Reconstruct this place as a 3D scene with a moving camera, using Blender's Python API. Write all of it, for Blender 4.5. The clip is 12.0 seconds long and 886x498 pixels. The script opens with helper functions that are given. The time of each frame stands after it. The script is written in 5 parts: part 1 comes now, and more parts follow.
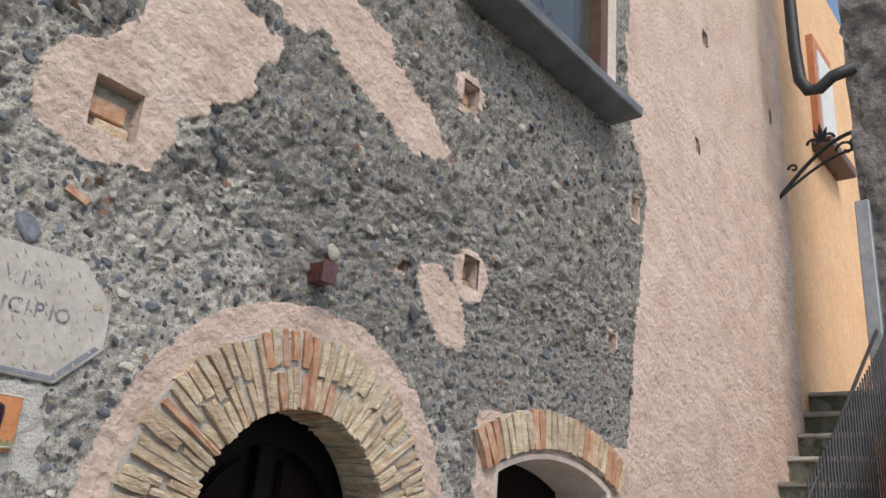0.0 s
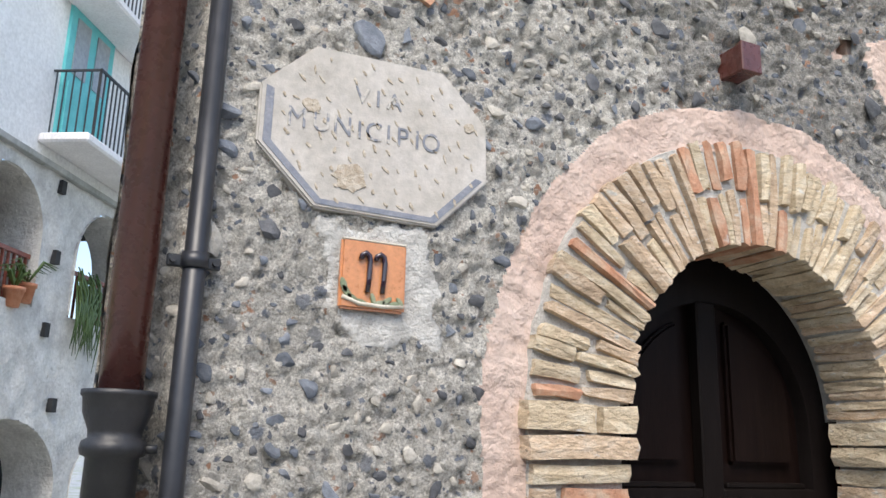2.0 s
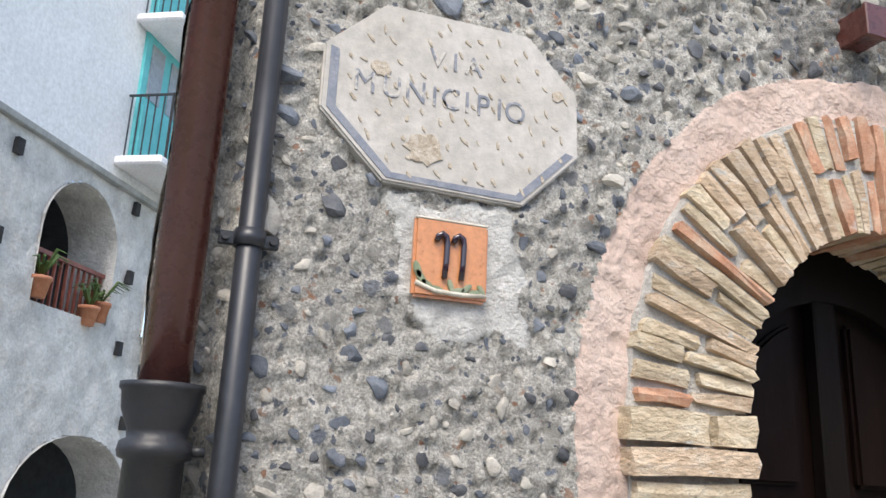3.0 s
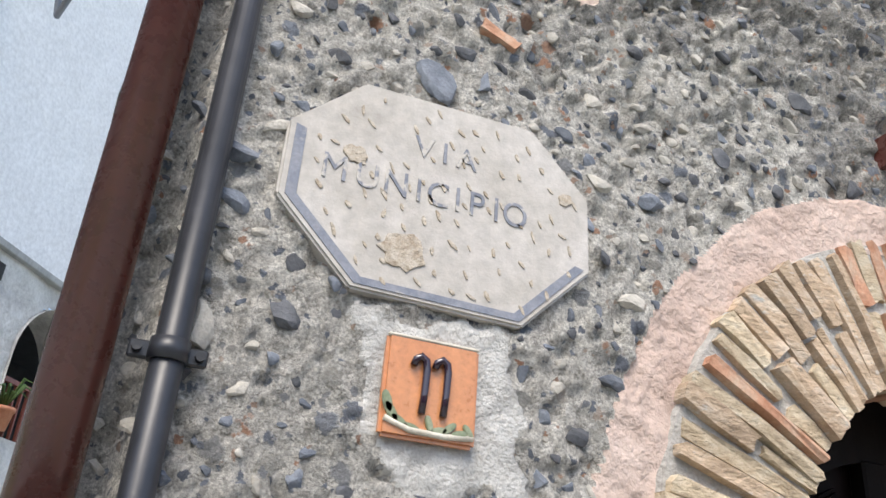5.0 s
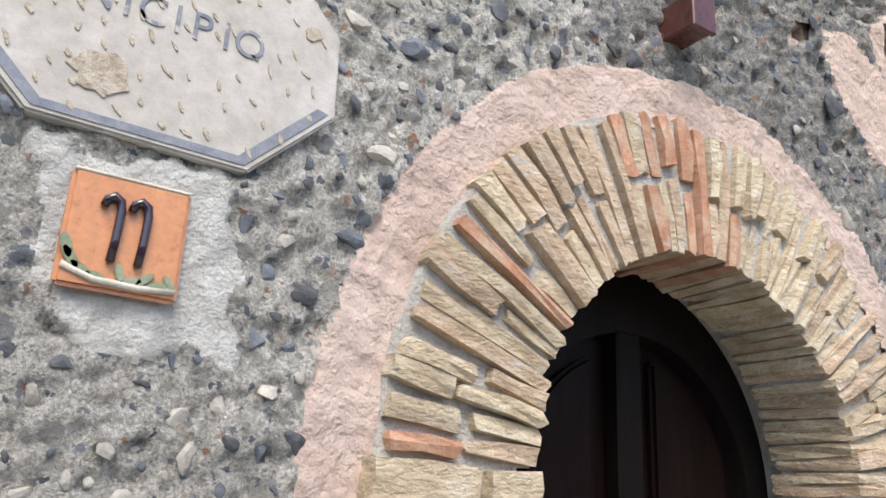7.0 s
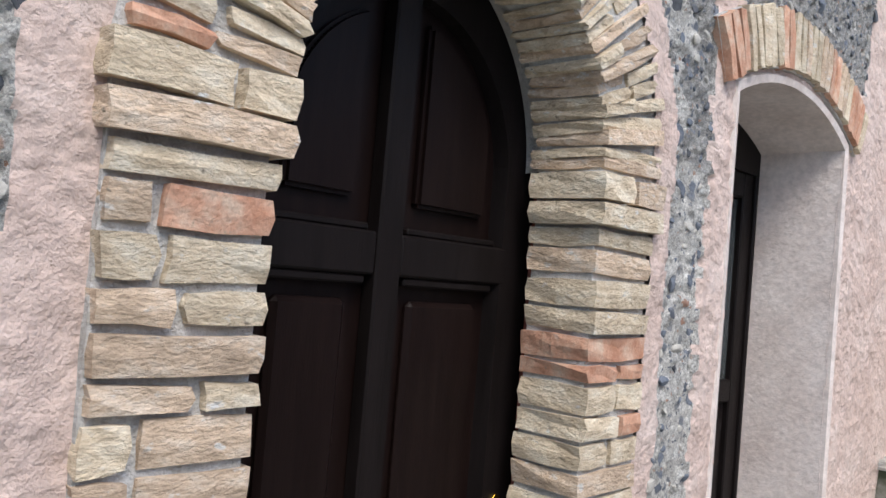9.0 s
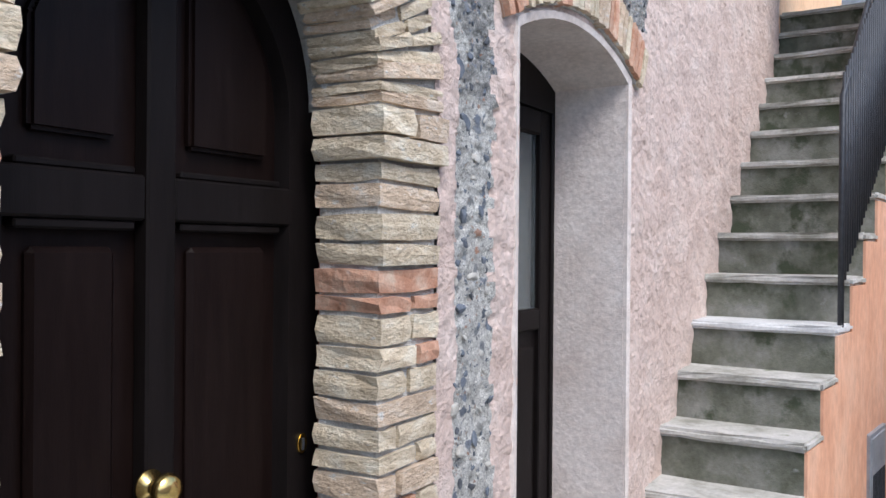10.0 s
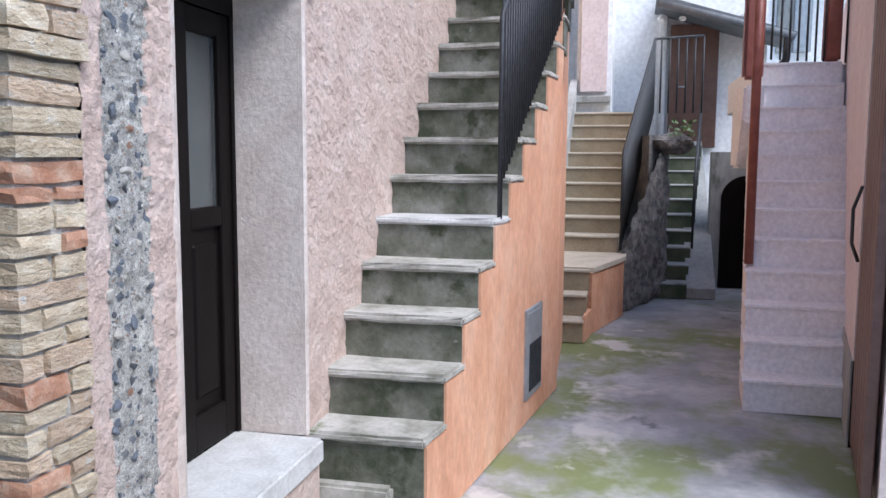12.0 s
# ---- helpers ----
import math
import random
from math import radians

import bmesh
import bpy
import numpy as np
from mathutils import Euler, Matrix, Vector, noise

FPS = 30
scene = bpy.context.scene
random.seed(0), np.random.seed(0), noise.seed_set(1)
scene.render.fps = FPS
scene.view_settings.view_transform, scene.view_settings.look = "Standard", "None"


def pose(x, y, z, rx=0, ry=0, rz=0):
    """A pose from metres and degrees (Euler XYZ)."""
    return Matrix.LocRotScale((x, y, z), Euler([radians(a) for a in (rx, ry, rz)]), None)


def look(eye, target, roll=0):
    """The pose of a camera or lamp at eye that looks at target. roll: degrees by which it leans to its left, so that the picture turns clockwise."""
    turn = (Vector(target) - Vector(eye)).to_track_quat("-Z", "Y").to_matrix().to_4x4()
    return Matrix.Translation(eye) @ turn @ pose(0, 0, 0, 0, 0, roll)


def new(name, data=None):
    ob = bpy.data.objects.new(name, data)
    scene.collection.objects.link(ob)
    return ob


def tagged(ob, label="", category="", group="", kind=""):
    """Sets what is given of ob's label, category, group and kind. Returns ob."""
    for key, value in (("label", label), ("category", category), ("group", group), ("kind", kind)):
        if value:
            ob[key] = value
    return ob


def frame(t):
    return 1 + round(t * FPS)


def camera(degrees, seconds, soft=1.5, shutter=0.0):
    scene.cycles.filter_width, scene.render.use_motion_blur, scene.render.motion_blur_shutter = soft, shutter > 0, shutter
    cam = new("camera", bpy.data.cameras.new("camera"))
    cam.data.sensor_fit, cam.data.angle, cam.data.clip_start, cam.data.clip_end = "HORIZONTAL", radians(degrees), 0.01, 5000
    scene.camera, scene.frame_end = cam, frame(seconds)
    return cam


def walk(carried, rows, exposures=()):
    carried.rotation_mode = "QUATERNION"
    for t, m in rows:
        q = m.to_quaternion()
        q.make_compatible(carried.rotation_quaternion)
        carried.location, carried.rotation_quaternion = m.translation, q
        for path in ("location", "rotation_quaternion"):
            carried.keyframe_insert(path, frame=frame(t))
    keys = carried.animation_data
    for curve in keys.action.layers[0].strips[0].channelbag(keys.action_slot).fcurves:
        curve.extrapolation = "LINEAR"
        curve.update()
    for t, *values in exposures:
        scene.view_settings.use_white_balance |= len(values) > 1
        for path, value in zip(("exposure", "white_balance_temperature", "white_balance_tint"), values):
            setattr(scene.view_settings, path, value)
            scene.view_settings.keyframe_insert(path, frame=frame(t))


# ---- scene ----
cam = camera(56.8, 12.0)
METRES, EYE, TILT, LEAN, TURN = 1.9, 1.66, 0.0, 0.0, -49.4
ROWS = [
    (0.0, 0.0, 0.0, 0.0, -1.59, 19.81, -4.43),
    (0.5, -0.0408, 0.0649, -0.0105, 3.53, 18.73, -3.13),
    (1.0, -0.0852, 0.1514, -0.0323, 14.86, 16.44, -3.26),
    (1.5, -0.0938, 0.2449, -0.0415, 22.07, 14.57, -2.55),
    (2.0, -0.1339, 0.3031, -0.0576, 23.97, 14.06, -1.47),
    (2.5, -0.1639, 0.344, -0.0655, 26.14, 14.6, -1.48),
    (4.5, -0.233, 0.4768, -0.0597, 25.72, 23.78, -3.78),
    (5.0, -0.2406, 0.4882, -0.045, 26.86, 25.78, -4.15),
    (5.5, -0.235, 0.5043, -0.029, 26.93, 26.99, -4.79),
    (6.0, -0.2228, 0.5257, -0.02, 23.49, 26.09, -4.33),
    (6.5, -0.2114, 0.542, -0.0257, 19.5, 23.1, -3.12),
    (7.0, -0.2021, 0.5641, -0.0396, 15.56, 18.15, -2.69),
    (7.5, -0.1985, 0.5758, -0.0631, 12.42, 12.89, -3.05),
    (9.5, -0.1678, 0.5947, -0.1326, -2.68, 1.14, -3.14),
    (10.0, -0.1257, 0.5911, -0.1428, -9.51, -0.14, -0.47),
    (10.5, -0.0954, 0.5902, -0.1475, -16.5, -1.68, 0.19),
    (11.0, -0.0828, 0.5602, -0.1487, -23.19, -2.62, -0.87),
    (11.5, -0.0695, 0.5226, -0.1599, -27.16, -3.83, -1.58),
    (12.0, -0.0545, 0.4551, -0.1607, -27.42, -6.25, -0.35),
]
path = [(t, pose(0, 0, EYE, TILT, LEAN, TURN) @ pose(METRES * x, METRES * y, METRES * z, 90 + pitch, roll, yaw)) for t, x, y, z, yaw, pitch, roll in ROWS]
path += [(2.7, look((0.301, 0.695, 1.531), (0.995, 2.501, 2.038), 1.9)), (4.3, look((0.405, 0.901, 1.535), (1.081, 2.613, 2.319), 4.1)),
         (7.7, look((0.604, 1.003, 1.52), (1.804, 2.565, 1.866), 3.3)), (9.3, look((0.644, 0.994, 1.416), (2.181, 2.273, 1.461), 4.2))]
walk(cam, sorted(path, key=lambda row: row[0]),
     exposures=[(0.0, 0.45, 7100, 10), (1.2, 0.8, 6900, 10), (2.5, 1.08, 6900, 10), (7.5, 1.02, 6800, 10), (9.5, 0.95, 6100, 10), (12.0, 0.95, 5800, 10)])

# ---- light ----
world = bpy.data.worlds.new("sky")
scene.world = world
world.use_nodes = True
wn = world.node_tree
sky = wn.nodes.new("ShaderNodeTexSky")
sky.sky_type = "NISHITA"
sky.sun_disc = False
SUN_EL, SUN_AZ = 52.0, 208.0
sky.sun_elevation, sky.sun_rotation = radians(SUN_EL), radians(SUN_AZ)
sky.air_density, sky.dust_density, sky.ozone_density = 1.0, 1.5, 1.0
wn.nodes["Background"].inputs[1].default_value = 0.15
wn.links.new(sky.outputs[0], wn.nodes["Background"].inputs[0])
sun = new("sun", bpy.data.lights.new("sun", "SUN"))
sun.data.energy, sun.data.angle, sun.data.color = 1.6, radians(28), (1.0, 0.97, 0.93)
sd = Vector((math.sin(radians(SUN_AZ)) * math.cos(radians(SUN_EL)), math.cos(radians(SUN_AZ)) * math.cos(radians(SUN_EL)), math.sin(radians(SUN_EL))))
sun.matrix_world = look(sd * 30, (0, 0, 0))

# ---- materials ----
def material(name, colors, scale=12.0, rough=0.85, bump=0.3, bump_scale=60.0, metal=0.0, vary=0.0, spots=None, stretch=(1, 1, 1), bump_dist=0.004, coat=0.0, detail=8.0):
    """colors: two or three base colours mixed by noise; spots: (colour, scale, threshold); vary: brightness change from piece to piece."""
    m = bpy.data.materials.new(name)
    m.use_nodes = True
    nt = m.node_tree
    b = nt.nodes["Principled BSDF"]
    L = nt.links.new
    geo = nt.nodes.new("ShaderNodeNewGeometry")
    mp = nt.nodes.new("ShaderNodeMapping")
    mp.inputs["Scale"].default_value = stretch
    L(geo.outputs["Position"], mp.inputs["Vector"])

    def tex(sc, det=detail):
        n = nt.nodes.new("ShaderNodeTexNoise")
        n.inputs["Scale"].default_value, n.inputs["Detail"].default_value, n.inputs["Roughness"].default_value = sc, det, 0.62
        L(mp.outputs[0], n.inputs["Vector"])
        return n
    n1 = tex(scale)
    ramp = nt.nodes.new("ShaderNodeValToRGB")
    k = len(colors)
    while len(ramp.color_ramp.elements) < k:
        ramp.color_ramp.elements.new(0.5)
    for i, c in enumerate(colors):
        ramp.color_ramp.elements[i].position = 0.34 + 0.32 * i / max(1, k - 1)
        ramp.color_ramp.elements[i].color = (*c, 1)
    L(n1.outputs[0], ramp.inputs[0])
    col = ramp.outputs[0]

    def mix(kind, fac, a, bb):
        x = nt.nodes.new("ShaderNodeMix")
        x.data_type, x.blend_type = "RGBA", kind
        for key, v in ((0, fac), (6, a), (7, bb)):
            if hasattr(v, "links"):
                L(v, x.inputs[key])
            else:
                x.inputs[key].default_value = v
        return x.outputs[2]
    fine = tex(scale * 9)
    fr = nt.nodes.new("ShaderNodeMapRange")
    fr.inputs[1].default_value, fr.inputs[2].default_value, fr.inputs[3].default_value, fr.inputs[4].default_value = 0.3, 0.7, 0.84, 1.12
    L(fine.outputs[0], fr.inputs[0])
    col = mix("MULTIPLY", 1.0, col, fr.outputs[0])
    for sp in (spots or ()):
        s = tex(sp[1])
        r = nt.nodes.new("ShaderNodeMapRange")
        r.inputs[1].default_value, r.inputs[2].default_value = sp[2], sp[2] + 0.08
        L(s.outputs[0], r.inputs[0])
        col = mix("MIX", r.outputs[0], col, (*sp[0], 1))
    if vary:
        oi = nt.nodes.new("ShaderNodeObjectInfo")
        r = nt.nodes.new("ShaderNodeMapRange")
        r.inputs[3].default_value, r.inputs[4].default_value = 1 - vary, 1 + vary
        L(oi.outputs["Random"], r.inputs[0])
        col = mix("MULTIPLY", 1.0, col, r.outputs[0])
    L(col, b.inputs["Base Color"])
    rr = nt.nodes.new("ShaderNodeMapRange")
    rr.inputs[3].default_value, rr.inputs[4].default_value = max(0.02, rough - 0.1), min(1, rough + 0.1)
    L(fine.outputs[0], rr.inputs[0])
    L(rr.outputs[0], b.inputs["Roughness"])
    b.inputs["Metallic"].default_value = metal
    b.inputs["Coat Weight"].default_value = coat
    if bump:
        bt = tex(bump_scale)
        bp = nt.nodes.new("ShaderNodeBump")
        bp.inputs["Strength"].default_value, bp.inputs["Distance"].default_value = bump, bump_dist
        L(bt.outputs[0], bp.inputs["Height"])
        L(bp.outputs[0], b.inputs["Normal"])
    return m


def rubble(name, dark, mid, light, share, tints):
    """Crumbly lime mortar full of small angular stones: share is the part of the cells that are bare stone."""
    m = bpy.data.materials.new(name)
    m.use_nodes = True
    nt = m.node_tree
    L = nt.links.new
    b = nt.nodes["Principled BSDF"]
    geo = nt.nodes.new("ShaderNodeNewGeometry")

    def noise_tex(scale, detail, rough=0.65):
        n = nt.nodes.new("ShaderNodeTexNoise")
        n.inputs["Scale"].default_value, n.inputs["Detail"].default_value, n.inputs["Roughness"].default_value = scale, detail, rough
        L(geo.outputs["Position"], n.inputs["Vector"])
        return n

    def span(v, a0, a1, b0, b1):
        r = nt.nodes.new("ShaderNodeMapRange")
        for i, x in enumerate((a0, a1, b0, b1)):
            r.inputs[i + 1].default_value = x
        L(v, r.inputs[0])
        return r.outputs[0]

    def calc(op, a0, b0):
        n = nt.nodes.new("ShaderNodeMath")
        n.operation = op
        for i, v in enumerate((a0, b0)):
            if hasattr(v, "links"):
                L(v, n.inputs[i])
            else:
                n.inputs[i].default_value = v
        return n.outputs[0]

    def ramp(v, stops):
        r = nt.nodes.new("ShaderNodeValToRGB")
        while len(r.color_ramp.elements) < len(stops):
            r.color_ramp.elements.new(0.5)
        for e, (p, c) in zip(r.color_ramp.elements, stops):
            e.position, e.color = p, (*c, 1)
        L(v, r.inputs[0])
        return r.outputs[0]

    def mix(kind, fac, a0, b0):
        x = nt.nodes.new("ShaderNodeMix")
        x.data_type, x.blend_type = "RGBA", kind
        for key, v in ((0, fac), (6, a0), (7, b0)):
            if hasattr(v, "links"):
                L(v, x.inputs[key])
            else:
                x.inputs[key].default_value = v
        return x.outputs[2]

    # warped coordinates make the cells ragged
    warp = noise_tex(70, 4)
    off = nt.nodes.new("ShaderNodeVectorMath")
    off.operation = "MULTIPLY_ADD"
    L(warp.outputs["Color"], off.inputs[0])
    off.inputs[1].default_value = (0.022, 0.022, 0.022)
    L(geo.outputs["Position"], off.inputs[2])

    def cells(scale):
        v = nt.nodes.new("ShaderNodeTexVoronoi")
        v.inputs["Scale"].default_value = scale
        L(off.outputs[0], v.inputs["Vector"])
        sep = nt.nodes.new("ShaderNodeSeparateColor")
        L(v.outputs["Color"], sep.inputs[0])
        return v, sep
    grain, crumbs, swell = noise_tex(60, 9, 0.75), noise_tex(260, 5, 0.7), noise_tex(7, 4)
    col = ramp(grain.outputs[0], ((0.32, dark), (0.5, mid), (0.66, light)))
    col = mix("MULTIPLY", 1.0, col, span(crumbs.outputs[0], 0.34, 0.66, 0.5, 1.3))
    col = mix("MULTIPLY", 1.0, col, span(swell.outputs[0], 0.3, 0.7, 0.82, 1.12))
    big, bs = cells(36)
    small, ss = cells(95)
    masks = []
    for v, sep, part_of, reach in ((big, bs, share, 0.40), (small, ss, share * 1.2, 0.38)):
        bare = calc("LESS_THAN", sep.outputs[0], part_of)
        core = span(v.outputs["Distance"], reach, reach + 0.10, 1.0, 0.0)
        mask = calc("MULTIPLY", bare, core)
        stone = mix("MULTIPLY", 1.0, ramp(sep.outputs[1], tints), span(crumbs.outputs[0], 0.3, 0.7, 0.75, 1.2))
        col = mix("MIX", mask, col, stone)
        masks.append(mask)
    pit = span(noise_tex(125, 3).outputs[0], 0.62, 0.70, 0.0, 1.0)
    L(col, b.inputs["Base Color"])
    b.inputs["Roughness"].default_value = 0.93
    h = calc("ADD", calc("MULTIPLY", grain.outputs[0], 1.3), calc("MULTIPLY", crumbs.outputs[0], 0.55))
    h = calc("SUBTRACT", h, calc("MULTIPLY", pit, 0.5))
    h = calc("ADD", h, calc("MULTIPLY", masks[0], 0.18))
    bp = nt.nodes.new("ShaderNodeBump")
    bp.inputs["Strength"].default_value, bp.inputs["Distance"].default_value = 1.0, 0.009
    L(h, bp.inputs["Height"])
    L(bp.outputs[0], b.inputs["Normal"])
    return m


TINTS = ((0.0, (0.10, 0.11, 0.13)), (0.3, (0.19, 0.21, 0.245)), (0.55, (0.30, 0.29, 0.265)), (0.8, (0.44, 0.42, 0.37)), (0.97, (0.36, 0.20, 0.13)))
M_MORTAR = rubble("lime_mortar_rubble", (0.26, 0.245, 0.215), (0.58, 0.555, 0.50), (0.80, 0.77, 0.70), 0.20, TINTS)
M_MORTAR2 = rubble("dark_weathered_rubble", (0.12, 0.116, 0.107), (0.32, 0.306, 0.28), (0.60, 0.57, 0.51), 0.30, TINTS)
M_PINK = material("pink_plaster", [(0.56, 0.42, 0.35), (0.63, 0.485, 0.41), (0.68, 0.55, 0.475)], 5, 0.92, 1.0, 42, bump_dist=0.018,
                  spots=[((0.46, 0.37, 0.32), 4.0, 0.64), ((0.34, 0.25, 0.20), 75, 0.69)])
M_PINK2 = material("smooth_grey_plaster", [(0.56, 0.47, 0.41), (0.68, 0.60, 0.54)], 6, 0.9, 0.7, 50, bump_dist=0.006)
M_WHITEMORT = material("white_mortar", [(0.46, 0.45, 0.42), (0.66, 0.65, 0.61)], 34, 0.95, 1.0, 140, bump_dist=0.008, spots=[((0.34, 0.33, 0.30), 60, 0.64)])
STONES = [material("blue_grey_stone", [(0.10, 0.115, 0.14), (0.20, 0.22, 0.25)], 40, 0.8, 0.6, 160, vary=0.3),
          material("dark_stone", [(0.055, 0.058, 0.065), (0.12, 0.125, 0.135)], 40, 0.75, 0.6, 160, vary=0.3),
          material("buff_stone", [(0.33, 0.31, 0.27), (0.50, 0.47, 0.41)], 40, 0.85, 0.6, 160, vary=0.2)]
M_BRICKS = [material("buff_brick", [(0.46, 0.36, 0.24), (0.60, 0.49, 0.34), (0.68, 0.60, 0.46)], 22, 0.93, 0.9, 70, vary=0.14, stretch=(1, 1, 2), bump_dist=0.011, spots=[((0.6, 0.58, 0.53), 25, 0.62), ((0.22, 0.18, 0.13), 55, 0.63)]),
            material("tan_brick", [(0.42, 0.31, 0.21), (0.56, 0.42, 0.29), (0.63, 0.52, 0.40)], 22, 0.93, 0.9, 70, vary=0.14, stretch=(1, 1, 2), bump_dist=0.011, spots=[((0.58, 0.56, 0.51), 25, 0.6), ((0.22, 0.18, 0.13), 55, 0.63)]),
            material("orange_brick", [(0.40, 0.19, 0.11), (0.50, 0.28, 0.18), (0.55, 0.40, 0.29)], 22, 0.93, 0.9, 70, vary=0.12, bump_dist=0.006, spots=[((0.56, 0.5, 0.44), 25, 0.66), ((0.22, 0.18, 0.13), 55, 0.63)])]
M_JOINT = material("brick_joint_mortar", [(0.40, 0.38, 0.34), (0.58, 0.56, 0.52)], 30, 0.95, 1.0, 140, bump_dist=0.008)
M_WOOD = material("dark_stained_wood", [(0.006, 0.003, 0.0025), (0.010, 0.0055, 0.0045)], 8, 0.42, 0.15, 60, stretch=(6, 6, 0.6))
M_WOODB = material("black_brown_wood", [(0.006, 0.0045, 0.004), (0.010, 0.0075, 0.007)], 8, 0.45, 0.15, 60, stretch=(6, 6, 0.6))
M_BRASS = material("brass", [(0.72, 0.50, 0.16), (0.80, 0.58, 0.22)], 20, 0.22, 0.0, metal=1.0)
M_IRON = material("dark_iron", [(0.03, 0.032, 0.036), (0.055, 0.057, 0.062)], 30, 0.55, 0.2, 120, metal=0.4)
M_RUST = material("red_brown_paint", [(0.19, 0.05, 0.035), (0.27, 0.085, 0.06)], 14, 0.5, 0.2, 90)
M_PIPE = material("brown_pipe_paint", [(0.085, 0.026, 0.020), (0.125, 0.040, 0.030)], 6, 0.28, 0.03, 40, coat=0.3, spots=[((0.2, 0.12, 0.1), 35, 0.74)])
M_BLACKP = material("black_plastic", [(0.016, 0.018, 0.022), (0.03, 0.032, 0.038)], 8, 0.38, 0.1, 60)
M_CAST = material("cast_iron_black", [(0.012, 0.013, 0.015), (0.028, 0.028, 0.03)], 20, 0.45, 0.3, 90)
M_CABLE = material("grey_cable", [(0.5, 0.49, 0.46), (0.62, 0.6, 0.57)], 20, 0.6)
M_MARBLE = material("worn_sign_marble", [(0.39, 0.36, 0.315), (0.46, 0.43, 0.385), (0.53, 0.50, 0.46)], 7, 0.7, 0.25, 150, spots=[((0.42, 0.385, 0.34), 12, 0.66)])
M_INK = material("faded_blue_paint", [(0.15, 0.165, 0.20), (0.28, 0.29, 0.32)], 45, 0.8, 0.2, 150, spots=[((0.5, 0.47, 0.42), 40, 0.52)])
M_INKB = material("worn_blue_border", [(0.17, 0.19, 0.235), (0.27, 0.28, 0.31)], 30, 0.8, 0.2, 150, spots=[((0.48, 0.45, 0.41), 18, 0.6)])
M_CHIP = material("chipped_stone", [(0.36, 0.29, 0.21), (0.58, 0.52, 0.43)], 90, 0.95, 0.8, 200)
M_TILE = material("orange_glazed_tile", [(0.52, 0.20, 0.075), (0.60, 0.26, 0.11)], 14, 0.3, 0.2, 40, coat=0.4)
M_NUM = material("dark_purple_glaze", [(0.018, 0.008, 0.016), (0.03, 0.014, 0.025)], 20, 0.12, coat=0.6, bump=0)
M_LEAFG = material("green_glaze", [(0.16, 0.20, 0.10), (0.34, 0.36, 0.24)], 40, 0.35, coat=0.3)
M_CREAM = material("cream_glaze", [(0.55, 0.5, 0.4), (0.66, 0.62, 0.52)], 40, 0.4, coat=0.3)
M_STEP = material("mossy_concrete_step", [(0.075, 0.08, 0.052), (0.145, 0.145, 0.108), (0.25, 0.245, 0.21)], 5, 0.9, 0.7, 90, bump_dist=0.005,
                  spots=[((0.055, 0.065, 0.035), 4.5, 0.52), ((0.36, 0.35, 0.33), 7, 0.66)])
M_TREAD = material("worn_tread_stone", [(0.25, 0.24, 0.195), (0.42, 0.40, 0.35), (0.56, 0.53, 0.49)], 6, 0.88, 0.6, 90, bump_dist=0.004, spots=[((0.22, 0.23, 0.15), 6, 0.62)])
M_SLAB = material("white_threshold_stone", [(0.50, 0.49, 0.465), (0.64, 0.63, 0.61)], 8, 0.7, 0.3, 100)
M_ORANGE = material("orange_plaster", [(0.58, 0.285, 0.165), (0.66, 0.35, 0.215), (0.70, 0.42, 0.28)], 3.5, 0.92, 0.5, 40, stretch=(1, 1, 0.5), spots=[((0.45, 0.27, 0.19), 3, 0.66)], bump_dist=0.005)
M_YELLOW = material("pale_orange_plaster", [(0.70, 0.43, 0.24), (0.76, 0.50, 0.30)], 3, 0.92, 0.4, 40)
M_GROUND = material("alley_concrete", [(0.24, 0.24, 0.25), (0.36, 0.36, 0.37), (0.50, 0.50, 0.50)], 2.2, 0.5, 0.5, 60, bump_dist=0.006,
                    spots=[((0.20, 0.235, 0.10), 0.8, 0.49), ((0.56, 0.54, 0.51), 1.9, 0.57), ((0.12, 0.125, 0.13), 2.6, 0.64)])
M_WHITE = material("white_painted_concrete", [(0.80, 0.78, 0.79), (0.87, 0.85, 0.86)], 4, 0.75, 0.4, 60, spots=[((0.66, 0.62, 0.62), 7, 0.74)])
M_WHITEWALL = material("white_house_paint", [(0.78, 0.78, 0.78), (0.84, 0.84, 0.84)], 2, 0.9, 0.3, 40)
M_PALEPINK = material("pale_pink_plaster", [(0.66, 0.56, 0.56), (0.74, 0.65, 0.65)], 3, 0.9, 0.3, 40)
M_TANSTEP = material("tan_stone_step", [(0.26, 0.21, 0.14), (0.36, 0.30, 0.21)], 5, 0.88, 0.4, 70, spots=[((0.20, 0.19, 0.12), 6, 0.64)])
M_TANTREAD = material("tan_tread", [(0.45, 0.40, 0.32), (0.56, 0.51, 0.43)], 6, 0.85, 0.4, 70)
M_GREENSTEP = material("mossy_green_step", [(0.05, 0.065, 0.035), (0.12, 0.13, 0.085)], 5, 0.9, 0.4, 70)
M_GREYWALL = material("damp_grey_wall", [(0.26, 0.27, 0.26), (0.42, 0.42, 0.41)], 2.5, 0.9, 0.5, 50, stretch=(1, 1, 0.4), spots=[((0.13, 0.14, 0.12), 3, 0.62)])
M_DARKSTONE = material("dark_rubble", [(0.08, 0.08, 0.085), (0.18, 0.17, 0.165), (0.28, 0.26, 0.24)], 14, 0.95, 1.0, 40, bump_dist=0.03)
M_GALV = material("grey_zinc", [(0.30, 0.32, 0.34), (0.42, 0.44, 0.46)], 12, 0.45, 0.1, metal=0.5)
